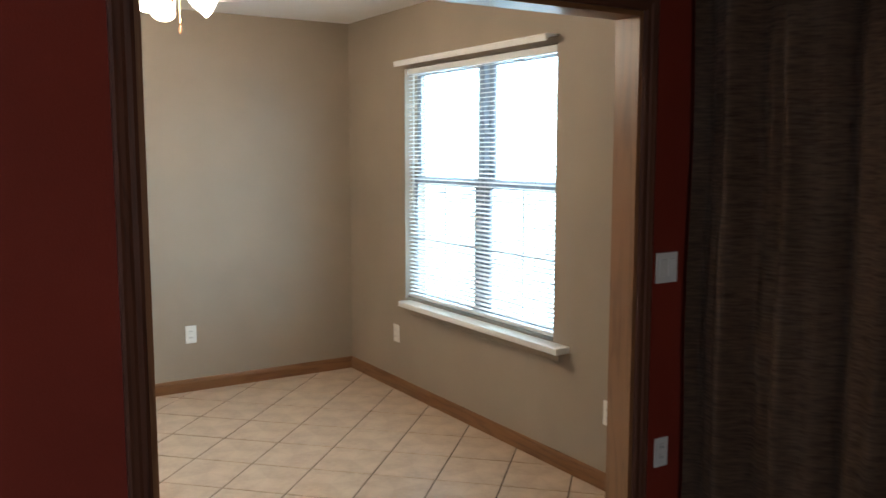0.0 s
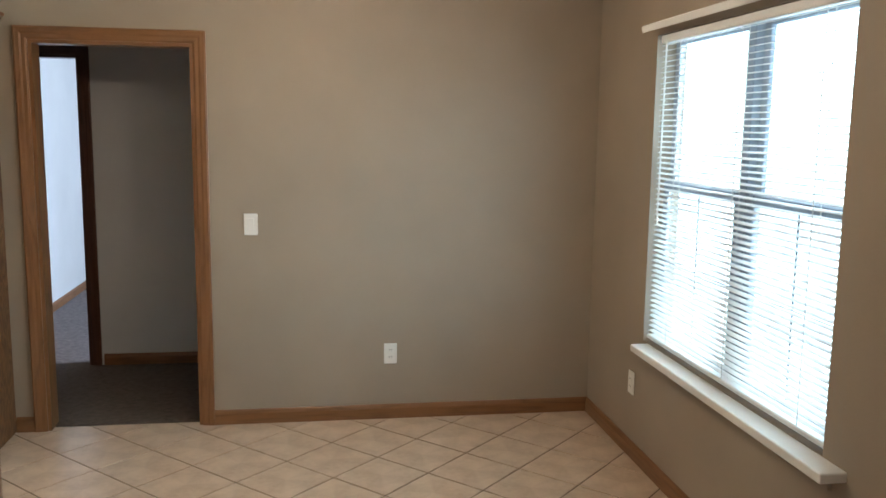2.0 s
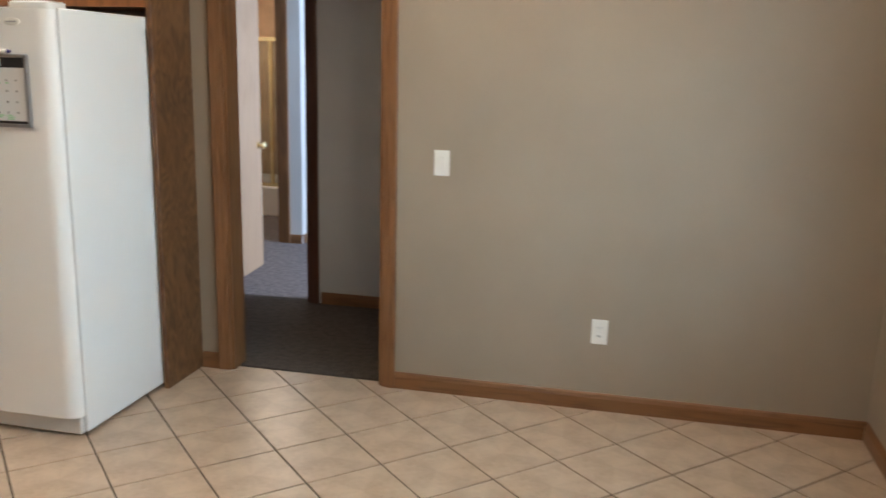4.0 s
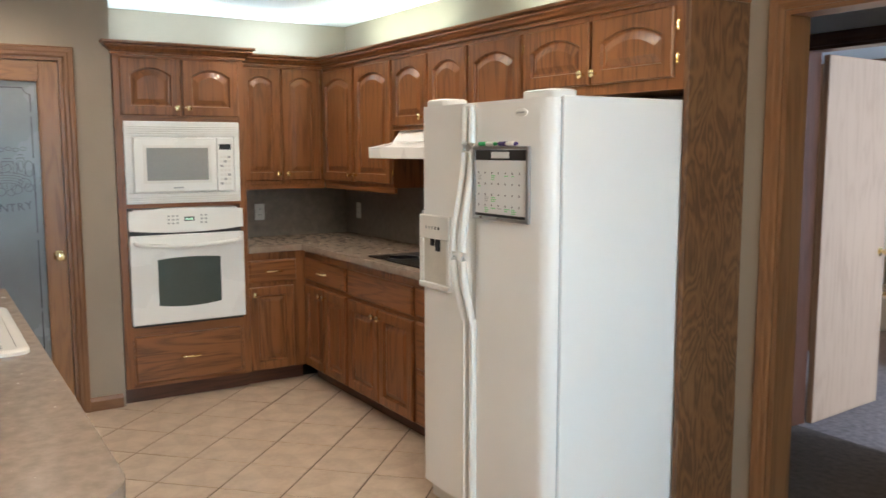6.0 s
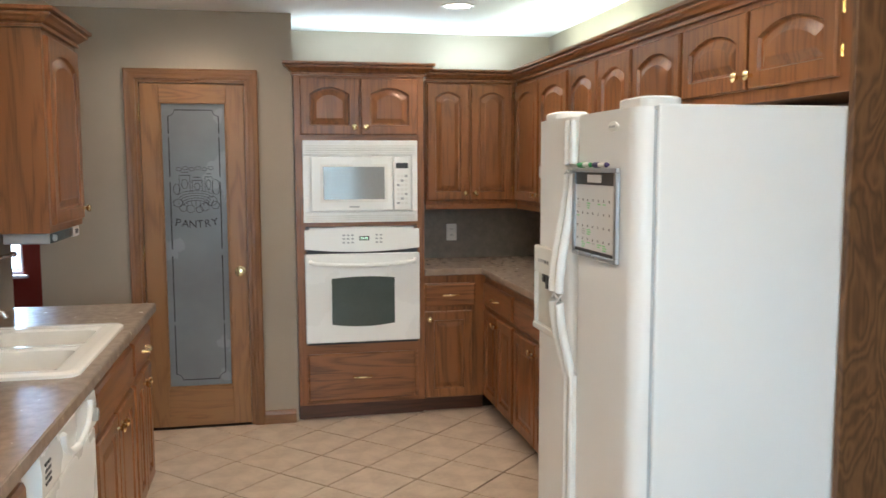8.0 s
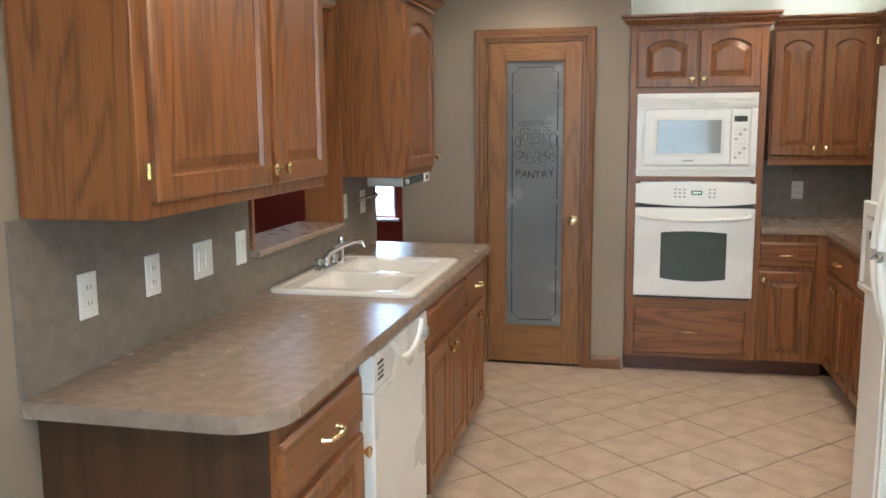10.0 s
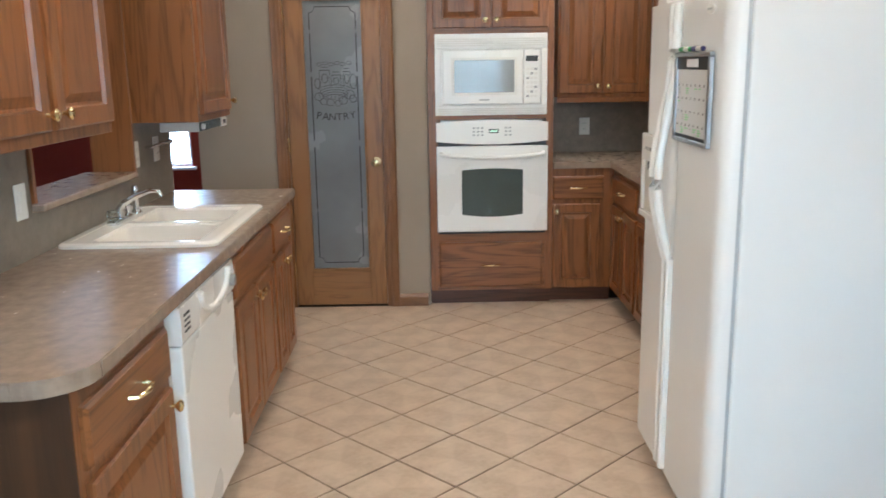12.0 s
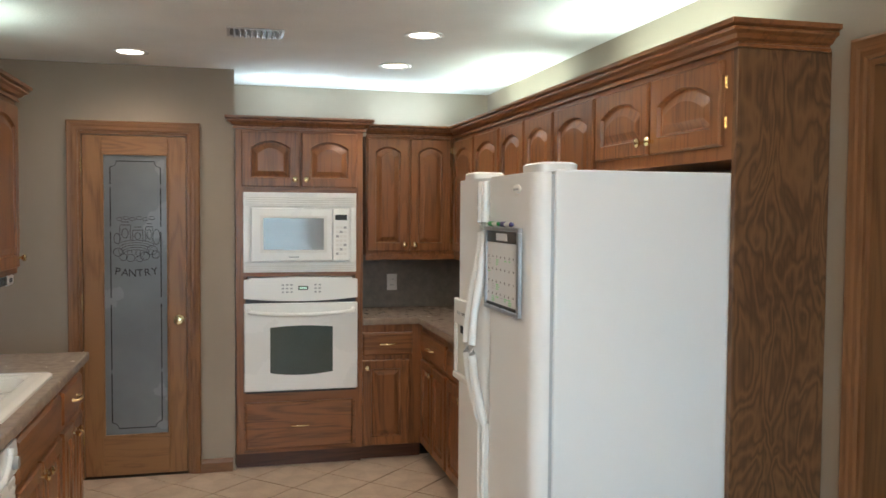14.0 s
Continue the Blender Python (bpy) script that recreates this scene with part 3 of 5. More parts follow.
def cab_drawer(cab, x0, x1, z0, z1, pull=True):
    loops = [[(x0, 0, z0), (x1, 0, z0), (x1, 0, z1), (x0, 0, z1)]]
    for ins, y in ((0, -0.010), (0.010, -0.019)):
        loops.append([(x0 + ins, y, z0 + ins), (x1 - ins, y, z0 + ins), (x1 - ins, y, z1 - ins), (x0 + ins, y, z1 - ins)])
    d = part("drawer", rings_mesh(loops), oak_h, cab)
    if pull:
        hardware(pull_me, "pull", d, (x0 + x1) / 2, -0.019, (z0 + z1) / 2)
    return d


def cabinet(m, w, depth, z0, z1, label, toe=False, group="kitchen cabinets", name="cabinet"):
    """Carcass with its face at y = 0 and its back at y = depth; x from 0 to w."""
    c = thing(name, m, label, "cabinet", group)
    if toe:
        part("body", box(0, w, 0, depth, 0.10, z1), oak, c)
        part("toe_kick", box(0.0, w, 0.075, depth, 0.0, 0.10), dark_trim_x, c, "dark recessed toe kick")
    else:
        part("body", box(0, w, 0, depth, z0, z1, bevel=0.002), oak, c)
    return c


CROWN = [(0.0, 0.0), (0.015, 0.0), (0.015, 0.010), (0.009, 0.013), (0.009, 0.018), (0.024, 0.024), (0.034, 0.036), (0.050, 0.044), (0.050, 0.052), (0.044, 0.055), (0.062, 0.060), (0.064, 0.074), (0.0, 0.074)]


def crown(name, m, corners, z, mat, label):
    """Moulding that follows corners (x, y, outward normal pair) at height z."""
    rings = [[(x + nx * u, y + ny * u, z + v) for u, v in CROWN] for x, y, nx, ny in corners]
    ob = single(name, rings_mesh(rings), mat, m, label, "moulding", "crown mouldings")
    return ob


# north wall run: faces look towards -y
YA, YBASE = -0.325, -0.61
up1 = cabinet(pose(-0.30, YA, 0), 1.015, 0.32, 1.30, 2.09, "oak wall cabinet with two arched doors", name="wall_cabinet")
cab_door(up1, 0.015, 0.49, 1.325, 2.062, "rb"), cab_door(up1, 0.52, 1.0, 1.325, 2.062, "lb", hinge="r")
up2 = cabinet(pose(0.715, YA, 0), 0.82, 0.32, 1.645, 2.09, "short oak wall cabinet above range hood", name="wall_cabinet")
cab_door(up2, 0.015, 0.405, 1.67, 2.062, "rb", hinge="l"), cab_door(up2, 0.43, 0.81, 1.67, 2.062, "lb", hinge="r")
up3 = cabinet(pose(1.535, YA, 0), 0.465, 0.32, 1.30, 2.09, "oak wall cabinet with one arched door beside fridge", name="wall_cabinet")
cab_door(up3, 0.015, 0.452, 1.325, 2.062, "lb", hinge="r")
up4 = cabinet(pose(2.0, YA, 0), 0.975, 0.32, 1.755, 2.09, "short oak wall cabinet above refrigerator", name="wall_cabinet")
cab_door(up4, 0.015, 0.462, 1.80, 2.062, "rb", hinge="l"), cab_door(up4, 0.482, 0.93, 1.80, 2.062, "lb", hinge="r")
part("end_panel", box(0.976, 1.002, -0.004, -YA - 0.003, 0, 2.092, bevel=0.002), oak_panel, up4, "tall grained oak end panel")

base1 = cabinet(pose(0.0, YBASE, 0), 0.665, 0.60, 0, 0.875, "oak base cabinet with drawer and two doors", True, name="base_cabinet")
cab_drawer(base1, 0.015, 0.645, 0.68, 0.825), cab_door(base1, 0.02, 0.325, 0.105, 0.65, "rt", False), cab_door(base1, 0.335, 0.645, 0.105, 0.65, "lt", False)
base2 = cabinet(pose(0.665, YBASE, 0), 0.81, 0.60, 0, 0.875, "oak base cabinet under cooktop", True, name="base_cabinet")
cab_drawer(base2, 0.02, 0.79, 0.67, 0.825, False), cab_door(base2, 0.02, 0.40, 0.105, 0.645, "rt", False), cab_door(base2, 0.41, 0.79, 0.105, 0.645, "lt", False)
base3 = cabinet(pose(1.475, YBASE, 0), 0.565, 0.60, 0, 0.875, "oak base cabinet with stacked drawers", True, name="base_cabinet")
for z0, z1 in ((0.68, 0.825), (0.40, 0.65), (0.105, 0.375)):
    cab_drawer(base3, 0.02, 0.545, z0, z1)

# west wall run: faces look towards +x
def west(x, y):
    return pose(x, y, 0, 0, 0, 90)


upw = cabinet(west(-0.30, -0.935), 0.61, 0.315, 1.30, 2.09, "oak corner wall cabinet with two arched doors", name="wall_cabinet")
cab_door(upw, 0.008, 0.285, 1.325, 2.075, "rb"), cab_door(upw, 0.298, 0.575, 1.325, 2.075, "lb", hinge="r")
basew = cabinet(west(0.0, -1.0), 0.388, 0.615, 0, 0.875, "oak base cabinet with drawer and door in corner", True, name="base_cabinet")
cab_drawer(basew, 0.0, 0.32, 0.68, 0.825), cab_door(basew, 0.0, 0.30, 0.105, 0.65, "lt", False)

tower = thing("oven_cabinet", west(0.012, -1.775), "tall oak cabinet housing microwave and oven", "cabinet", "kitchen cabinets")
TW = 0.773
part("side", box(0, 0.02, 0.0, 0.62, 0.1, 2.09), oak, tower), part("side", box(TW - 0.02, TW, 0.0, 0.62, 0.1, 2.09), oak, tower)
part("stile", box(0.02, 0.045, 0.0, 0.02, 0.1, 2.09), oak, tower), part("stile", box(TW - 0.045, TW - 0.02, 0.0, 0.02, 0.1, 2.09), oak, tower)
for z0, z1 in ((0.1, 0.125), (0.418, 0.475), (1.188, 1.215), (1.70, 1.745), (2.06, 2.09)):
    part("rail", box(0.045, TW - 0.045, 0.0, 0.62, z0, z1), oak_h, tower)
part("back", box(0.02, TW - 0.02, 0.60, 0.62, 0.1, 2.06), oak, tower)
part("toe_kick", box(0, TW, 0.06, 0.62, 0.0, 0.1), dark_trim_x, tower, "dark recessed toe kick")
part("face_panel", box(0.045, TW - 0.045, 0.002, 0.02, 1.745, 2.06), oak, tower)
cab_door(tower, 0.035, 0.38, 1.735, 2.068, "rb"), cab_door(tower, 0.393, 0.735, 1.735, 2.068, "lb")
part("drawer_front_frame", box(0.045, TW - 0.045, 0.002, 0.02, 0.125, 0.418), oak_h, tower)
cab_drawer(tower, 0.055, 0.71, 0.125, 0.415)

# continuous crown over the north and west wall cabinets, and the taller one on the oven cabinet
s2 = 0.7071
crown("crown_moulding", Matrix(), [(3.002, -0.02, 1, 0), (3.002, YA, 1, -1), (-0.30, YA, 1, -1), (-0.30, -0.935, 1, 0)], 2.086, oak_h, "oak crown moulding along wall cabinets")
crown("crown_moulding", Matrix(), [(-0.30, -1.002, 0, 1), (0.014, -1.002, 1, 1), (0.014, -1.774, 1, -1), (0.003, -1.774, 0, -1)], 2.082, oak_h, "oak crown moulding on oven cabinet")
single("light_rail", boxes((-0.282, 0.73, YA, YA + 0.018, 1.268, 1.300), (-0.318, -0.300, -0.935, YA, 1.268, 1.300)), oak_h, Matrix(), "oak light rail under wall cabinets", "moulding")

# south run: faces look towards +y
def south(x, y):
    return pose(x, y, 0, 0, 0, 180)


YS, YU = -2.50, -2.77
bs1 = cabinet(south(3.625, YS), 0.615, 0.575, 0, 0.875, "oak base cabinet with drawer at counter end", True, name="base_cabinet")
part("end_panel", box(-0.006, 0.0, 0.0, 0.575, 0.1, 0.873), end_veneer, bs1, "dark brown oak end panel")
cab_drawer(bs1, 0.03, 0.59, 0.68, 0.825), cab_door(bs1, 0.03, 0.59, 0.105, 0.65, "rt", False, hinge="l")
bs2 = cabinet(south(2.265, YS), 0.765, 0.575, 0, 0.66, "oak sink base cabinet with two doors", True, name="base_cabinet")
part("apron", box(0, 0.765, 0, 0.05, 0.66, 0.875), oak, bs2)
cab_drawer(bs2, 0.02, 0.745, 0.68, 0.825, False), cab_door(bs2, 0.02, 0.375, 0.105, 0.65, "rt", False), cab_door(bs2, 0.39, 0.745, 0.105, 0.65, "lt", False)
bs3 = cabinet(south(1.495, YS), 0.49, 0.575, 0, 0.875, "oak base cabinet with drawer and doors near pantry", True, name="base_cabinet")
cab_drawer(bs3, 0.02, 0.47, 0.68, 0.825), cab_door(bs3, 0.02, 0.24, 0.105, 0.65, "rt", False), cab_door(bs3, 0.25, 0.47, 0.105, 0.65, "lt", False)

us1 = cabinet(south(3.64, YU), 1.105, 0.305, 1.325, 2.09, "large oak wall cabinet with two arched doors", name="wall_cabinet")
cab_door(us1, 0.045, 0.645, 1.36, 2.062, "rb", hinge="l"), cab_door(us1, 0.68, 1.09, 1.36, 2.062, "lb")
crown("crown_moulding", Matrix(), [(3.642, -3.078, 1, 0), (3.642, YU, 1, 1), (2.533, YU, -1, 1), (2.533, -3.078, -1, 0)], 2.086, oak_h, "oak crown moulding on wall cabinet")
us2 = cabinet(south(1.53, YU), 0.58, 0.305, 1.29, 2.09, "oak wall cabinet with one arched door above counter", name="wall_cabinet")
cab_door(us2, 0.03, 0.55, 1.32, 2.062, "rb")
crown("crown_moulding", Matrix(), [(1.532, -3.078, 1, 0), (1.532, YU, 1, 1), (0.948, YU, -1, 1), (0.948, -3.078, -1, 0)], 2.086, oak_h, "oak crown moulding on small wall cabinet")

# pass-through lining above the sink
pt = tagged(new("pass_through"), "oak lined pass-through above sink", "opening", kind="structure")
part("side_board", box(1.60, 1.62, -3.215, -3.034, 1.09, 2.05), oak, pt), part("side_board", box(2.48, 2.50, -3.215, -3.06, 1.09, 2.05), oak, pt)
part("head_board", box(1.62, 2.48, -3.215, -3.06, 2.03, 2.05), oak_h, pt)
part("ledge", box(1.60, 2.50, -3.26, -3.03, 1.062, 1.088, bevel=0.004), counter, pt, "stone-look laminate ledge")

# worktops
EDGE = [(0, 0), (0, 0.036), (0.003, 0.040)]


def worktop(name, outline, label, z=0.875, holes=()):
    bm = bmesh.new()
    lo = [bm.verts.new((x, y, z)) for x, y in outline]
    hi = [bm.verts.new((x, y, z + 0.040)) for x, y in outline]
    n = len(outline)
    for i in range(n):
        bm.faces.new((lo[i], lo[(i + 1) % n], hi[(i + 1) % n], hi[i]))
    bm.faces.new(lo), bm.faces.new(hi)
    return single(name, bm, counter, Matrix(), label, "worktop")


wt1 = worktop("worktop", [(-0.615, -0.005), (-0.615, -0.998), (0.02, -0.998), (0.02, -0.64), (2.045, -0.64), (2.045, -0.005)], "taupe stone-look laminate worktop in corner")
part("front_edge", box(0.023, 2.045, -0.643, -0.64, 0.877, 0.911), counter, wt1)
part("side_edge", box(0.02, 0.023, -0.998, -0.643, 0.877, 0.911), counter, wt1)
arc = [(3.55 + 0.13 * math.cos(a), -2.59 + 0.13 * math.sin(a)) for a in [math.pi / 2 * k / 10 for k in range(11)]]
# the sink worktop is a ring round the basin
bm = bmesh.new()
HX0, HX1, HY0, HY1 = 1.60, 2.36, -2.99, -2.55
gx, gy = (0.98, HX0, HX1, 3.40), (-3.075, HY0, HY1, -2.46)
grid_v = [[bm.verts.new((x, y, 0.915)) for y in gy] for x in gx]
for i in range(3):
    for j in range(3):
        if (i, j) != (1, 1):
            bm.faces.new((grid_v[i][j], grid_v[i + 1][j], grid_v[i + 1][j + 1], grid_v[i][j + 1]))
tip = [bm.verts.new((x, y, 0.915)) for x, y in [(3.68, -3.075)] + arc]
bm.faces.new(tip + grid_v[3][::-1])
down = bmesh.ops.extrude_face_region(bm, geom=bm.faces[:])
for v in [g for g in down["geom"] if isinstance(g, bmesh.types.BMVert)]:
    v.co.z = 0.875
wt2 = single("worktop", bm, counter, Matrix(), "taupe laminate sink worktop with rounded corner", "worktop")
part("front_edge", box(0.98, 3.55, -2.46, -2.457, 0.877, 0.911), counter, wt2)
part("end_edge", box(3.68, 3.683, -3.07, -2.59, 0.877, 0.911), counter, wt2)

structure("backsplash_north", box(-0.612, 2.04, -0.010, 0.0, 0.916, 1.60), splash, "grey stone-look laminate backsplash", "backsplash")
structure("backsplash_west", box(-0.62, -0.610, -0.998, -0.012, 0.916, 1.299), splash, "grey stone-look laminate backsplash", "backsplash")
for x0, x1, zt in ((2.505, 3.68, 1.324), (1.60, 2.505, 1.061), (0.985, 1.60, 1.289)):
    structure("backsplash_south", box(x0, x1, -3.08, -3.070, 0.916, zt), splash, "grey stone-look laminate backsplash", "backsplash")
for x in (3.43, 3.135):
    wall_plate(on_south(x, 1.11, -3.070), "outlet", "white outlet on grey backsplash")
wall_plate(on_south(2.845, 1.11, -3.070), "switch", "double white switch on grey backsplash", 0.115)
wall_plate(on_south(2.58, 1.11, -3.070), "switch", "white switch on grey backsplash")
wall_plate(on_south(1.50, 1.15, -3.070), "outlet", "white outlet on grey backsplash")
wall_plate(on_south(1.22, 1.15, -3.070), "outlet", "white outlet on grey backsplash")
wall_plate(pose(-0.610, -0.70, 1.092, 0, 0, 90), "outlet", "white outlet on corner backsplash")
wall_plate(on_north(-0.404, 1.09, -0.010), "outlet", "white outlet on corner backsplash")
wall_plate(on_north(0.555, 1.09, -0.010), "outlet", "white outlet beside cooktop")

# ---- cooktop and hood ----
ct = thing("cooktop", pose(1.22, -0.33, 0.916), "black glass cooktop set in worktop", "cooktop")
part("glass_top", box(-0.37, 0.37, -0.245, 0.24, 0.0, 0.007, bevel=0.003), black_glass, ct)
for x, y, r in ((-0.19, -0.1, 0.09), (-0.19, 0.12, 0.075), (0.15, -0.1, 0.075), (0.15, 0.12, 0.09)):
    part("burner_ring", lathe([(r, 0.007), (r, 0.0076), (r - 0.003, 0.0076), (r - 0.003, 0.007)], 28, pose(x, y, 0)), gasket, ct)
hood = thing("range_hood", pose(1.125, 0, 0), "white range hood under short cabinet", "range hood")
hp = [(-0.012, 1.49), (-0.50, 1.485), (-0.50, 1.545), (-0.35, 1.575), (-0.30, 1.643), (-0.012, 1.643)]
bm = bmesh.new()
rings_mesh([[(sx, y, z) for y, z in hp] for sx in (-0.375, 0.375)], bm=bm)
part("canopy", bm, white_enamel, hood)
part("lip", box(-0.378, 0.378, -0.508, -0.50, 1.483, 1.548, bevel=0.003), white_enamel, hood)
part("vent_slot", boxes(*[(-0.2 + i * 0.05, -0.165 + i * 0.05, -0.420, -0.36, 1.5765, 1.5775) for i in range(8)]), grey_print, hood)

# ---- microwave and oven in the oven cabinet ----
mw = thing("microwave", west(0.014, -1.73), "white built-in microwave with trim kit", "microwave")
MW = 0.685
part("body", box(0.03, MW - 0.03, 0.0, 0.45, 1.225, 1.69), white_enamel, mw)
trim = part("trim_kit", boxes((0, MW, -0.014, 0, 1.615, 1.702), (0, MW, -0.014, 0, 1.214, 1.275), (0, 0.035, -0.014, 0, 1.275, 1.615), (MW - 0.035, MW, -0.014, 0, 1.275, 1.615), bevel=0.003), white_enamel, mw)
for z in (1.632, 1.645, 1.658, 1.671):
    part("louvre", box(0.015, MW - 0.015, -0.018, -0.0135, z - 0.004, z + 0.004, bevel=0.0015), white_plastic, trim)
for z in (1.228, 1.240, 1.252):
    part("louvre", box(0.015, MW - 0.015, -0.018, -0.0135, z - 0.004, z + 0.004, bevel=0.0015), white_plastic, trim)
dr = part("door", box(0.045, 0.535, -0.030, -0.004, 1.282, 1.607, bevel=0.006, seg=2), white_enamel, mw)
part("window_frame", boxes((0.10, 0.50, -0.034, -0.030, 1.335, 1.352), (0.10, 0.50, -0.034, -0.030, 1.545, 1.560), (0.10, 0.118, -0.034, -0.030, 1.352, 1.545), (0.482, 0.50, -0.034, -0.030, 1.352, 1.545)), white_plastic, dr)
part("window", box(0.118, 0.482, -0.032, -0.030, 1.352, 1.545), mw_glass, dr, "grey mesh microwave window")
cp = part("control_panel", box(0.538, MW - 0.045, -0.028, -0.004, 1.282, 1.607, bevel=0.004), white_enamel, mw)
part("display", box(0.553, 0.625, -0.0295, -0.028, 1.535, 1.568), black_plastic, cp, "dark clock display")
for r in range(7):
    for c in range(3):
        part("button", box(0.556 + c * 0.024, 0.574 + c * 0.024, -0.029, -0.028, 1.320 + r * 0.027, 1.334 + r * 0.027), grey_print if (r * 3 + c) % 4 == 0 else white_plastic, cp)
part("badge", box(0.27, 0.33, -0.0305, -0.030, 1.303, 1.312), grey_print, dr)

ov = thing("wall_oven", west(0.014, -1.728), "white built-in wall oven with dark window", "oven")
OW = 0.69
part("body", box(0.03, OW - 0.03, 0.0, 0.55, 0.48, 1.18), white_enamel, ov)
# control panel with a bowed lower edge
lp = [(OW * i / 16, 1.052 - 0.020 * (1 - (2 * i / 16 - 1) ** 2) + 0.004) for i in range(17)]
cpanel = rings_mesh([[(x, y, z) for x, z in lp] + [(OW, y, 1.170), (OW * 0.75, y, 1.183), (OW * 0.5, y, 1.187), (OW * 0.25, y, 1.183), (0, y, 1.170)] for y in (0, -0.022)])
cpo = part("control_panel", cpanel, white_enamel, ov)
part("display", box(0.325, 0.385, -0.0235, -0.022, 1.105, 1.130), black_plastic, cpo, "black display with green digits")
part("digits", boxes(*[(0.333 + i * 0.012, 0.341 + i * 0.012, -0.0242, -0.0235, 1.111, 1.124) for i in range(4)]), green_led, cpo)
for r in range(3):
    for c in range(5):
        part("button", box((0.225 if c < 3 else 0.345) + c * 0.026, (0.239 if c < 3 else 0.359) + c * 0.026, -0.0228, -0.022, 1.088 + r * 0.022, 1.098 + r * 0.022), grey_print, cpo)
part("vent_gap", box(0.01, OW - 0.01, -0.008, 0, 1.022, 1.056), black_plastic, ov, "black vent gap")
od = part("door", box(0.0, OW, -0.035, -0.002, 0.488, 1.026, bevel=0.007, seg=2), white_enamel, ov)
wz = [(0.155 + 0.38 * i / 12, 0.60 - 0.016 * (1 - (2 * i / 12 - 1) ** 2)) for i in range(13)] + [(0.535 - 0.38 * i / 12, 0.878 + 0.010 * (1 - (2 * i / 12 - 1) ** 2)) for i in range(13)]
part("window", rings_mesh([[(x, y, z) for x, z in wz] for y in (-0.034, -0.0365)]), oven_glass, od, "dark green tinted oven window")
part("handle", tube([(0.03, -0.035, 0.985), (0.035, -0.062, 0.978)] + [(0.05 + 0.59 * i / 8, -0.070, 0.975 - 0.018 * (1 - (2 * i / 8 - 1) ** 2)) for i in range(9)] + [(0.655, -0.062, 0.978), (0.66, -0.035, 0.985)], 0.013, 10), white_enamel, od, smooth=True)
part("bottom_vent", box(0.01, OW - 0.01, -0.010, 0, 0.472, 0.486), black_plastic, ov)

# ---- dishwasher ----
dw = thing("dishwasher", south(2.995, YS + 0.0), "white dishwasher with moulded handle panel", "dishwasher")
part("body", box(0.02, 0.68, 0.01, 0.56, 0.10, 0.86), white_enamel, dw)
part("door", box(0.035, 0.665, -0.028, 0.01, 0.11, 0.738, bevel=0.006, seg=2), white_enamel, dw)
pn = part("control_panel", rings_mesh([[(x, y, z) for y, z in ((0.01, 0.744), (-0.028, 0.744), (-0.032, 0.752), (-0.034, 0.81), (-0.030, 0.856), (0.01, 0.862))] for x in (0.03, 0.25, 0.45, 0.67)]), white_enamel, dw)
part("handle_lip", tube([(0.40 + 0.17 * math.cos(radians(180 + 15 * k)), -0.036, 0.850 + 0.085 * math.sin(radians(180 + 15 * k))) for k in range(13)], 0.011, 8), white_enamel, pn, "curved moulded handle lip", smooth=True)
part("vent_slots", boxes(*[(x, x + 0.022, -0.0355, -0.032, 0.775 + i * 0.016, 0.782 + i * 0.016) for i in range(4) for x in (0.06, 0.09)]), black_plastic, pn)
part("dial", lathe([(0.022, 0), (0.020, 0.016), (0.004, 0.018)], 18, pose(0.62, -0.033, 0.79, 90)), grey_print, pn)
part("kick_plate", box(0.03, 0.67, 0.05, 0.07, 0.0, 0.10), black_plastic, dw)

# ---- sink and faucet ----
sink = thing("sink", pose(1.98, -2.78, 0.915), "white porcelain double bowl sink", "sink")


def rrect(cx, cy, hx, hy, r, z, n=5):
    out = []
    for qx, qy, a0 in ((1, 1, 0), (-1, 1, 90), (-1, -1, 180), (1, -1, 270)):
        for i in range(n + 1):
            a = radians(a0 + 90 * i / n)
            out.append((cx + qx * (hx - r) + r * math.cos(a), cy + qy * (hy - r) + r * math.sin(a), z))
    return out


bm = bmesh.new()
# rim as strips round two bowls
for x0, x1, y0, y1 in ((-0.41, 0.41, 0.205, 0.265), (-0.41, 0.41, -0.265, -0.175), (-0.41, -0.36, -0.175, 0.205), (0.36, 0.41, -0.175, 0.205), (-0.035, 0.005, -0.175, 0.205)):
    add_box(bm, x0, x1, y0, y1, -0.02, 0.013)
bmesh.ops.remove_doubles(bm, verts=bm.verts, dist=0.0005)
part("rim", bm, almond, sink)
part("edge", rings_mesh([rrect(0, 0, 0.425, 0.28, 0.045, 0.0), rrect(0, 0, 0.425, 0.28, 0.045, 0.010), rrect(0, 0, 0.416, 0.271, 0.04, 0.016), rrect(0, 0, 0.39, 0.245, 0.03, 0.015), rrect(0, 0, 0.385, 0.24, 0.03, 0.0)], closed_caps=False), almond, sink, smooth=True)
for cx, hx in ((-0.1975, 0.1625), (0.1825, 0.1775)):
    part("bowl", rings_mesh([rrect(cx, 0.015, hx + 0.004, 0.194, 0.03, 0.0135), rrect(cx, 0.015, hx - 0.008, 0.182, 0.05, 0.002), rrect(cx, 0.015, hx - 0.02, 0.17, 0.06, -0.15), rrect(cx, 0.015, hx - 0.06, 0.13, 0.06, -0.175)][::-1], closed_caps=False), almond, sink, smooth=True)
    bmb = bmesh.new()
    bmb.faces.new([bmb.verts.new(p) for p in rrect(cx, 0.015, hx - 0.06, 0.13, 0.06, -0.175)])
    part("bowl_bottom", bmb, almond, sink)
    part("drain", lathe([(0.04, -0.174), (0.04, -0.171), (0.02, -0.173)], 18, pose(cx, 0.015, 0)), chrome, sink)
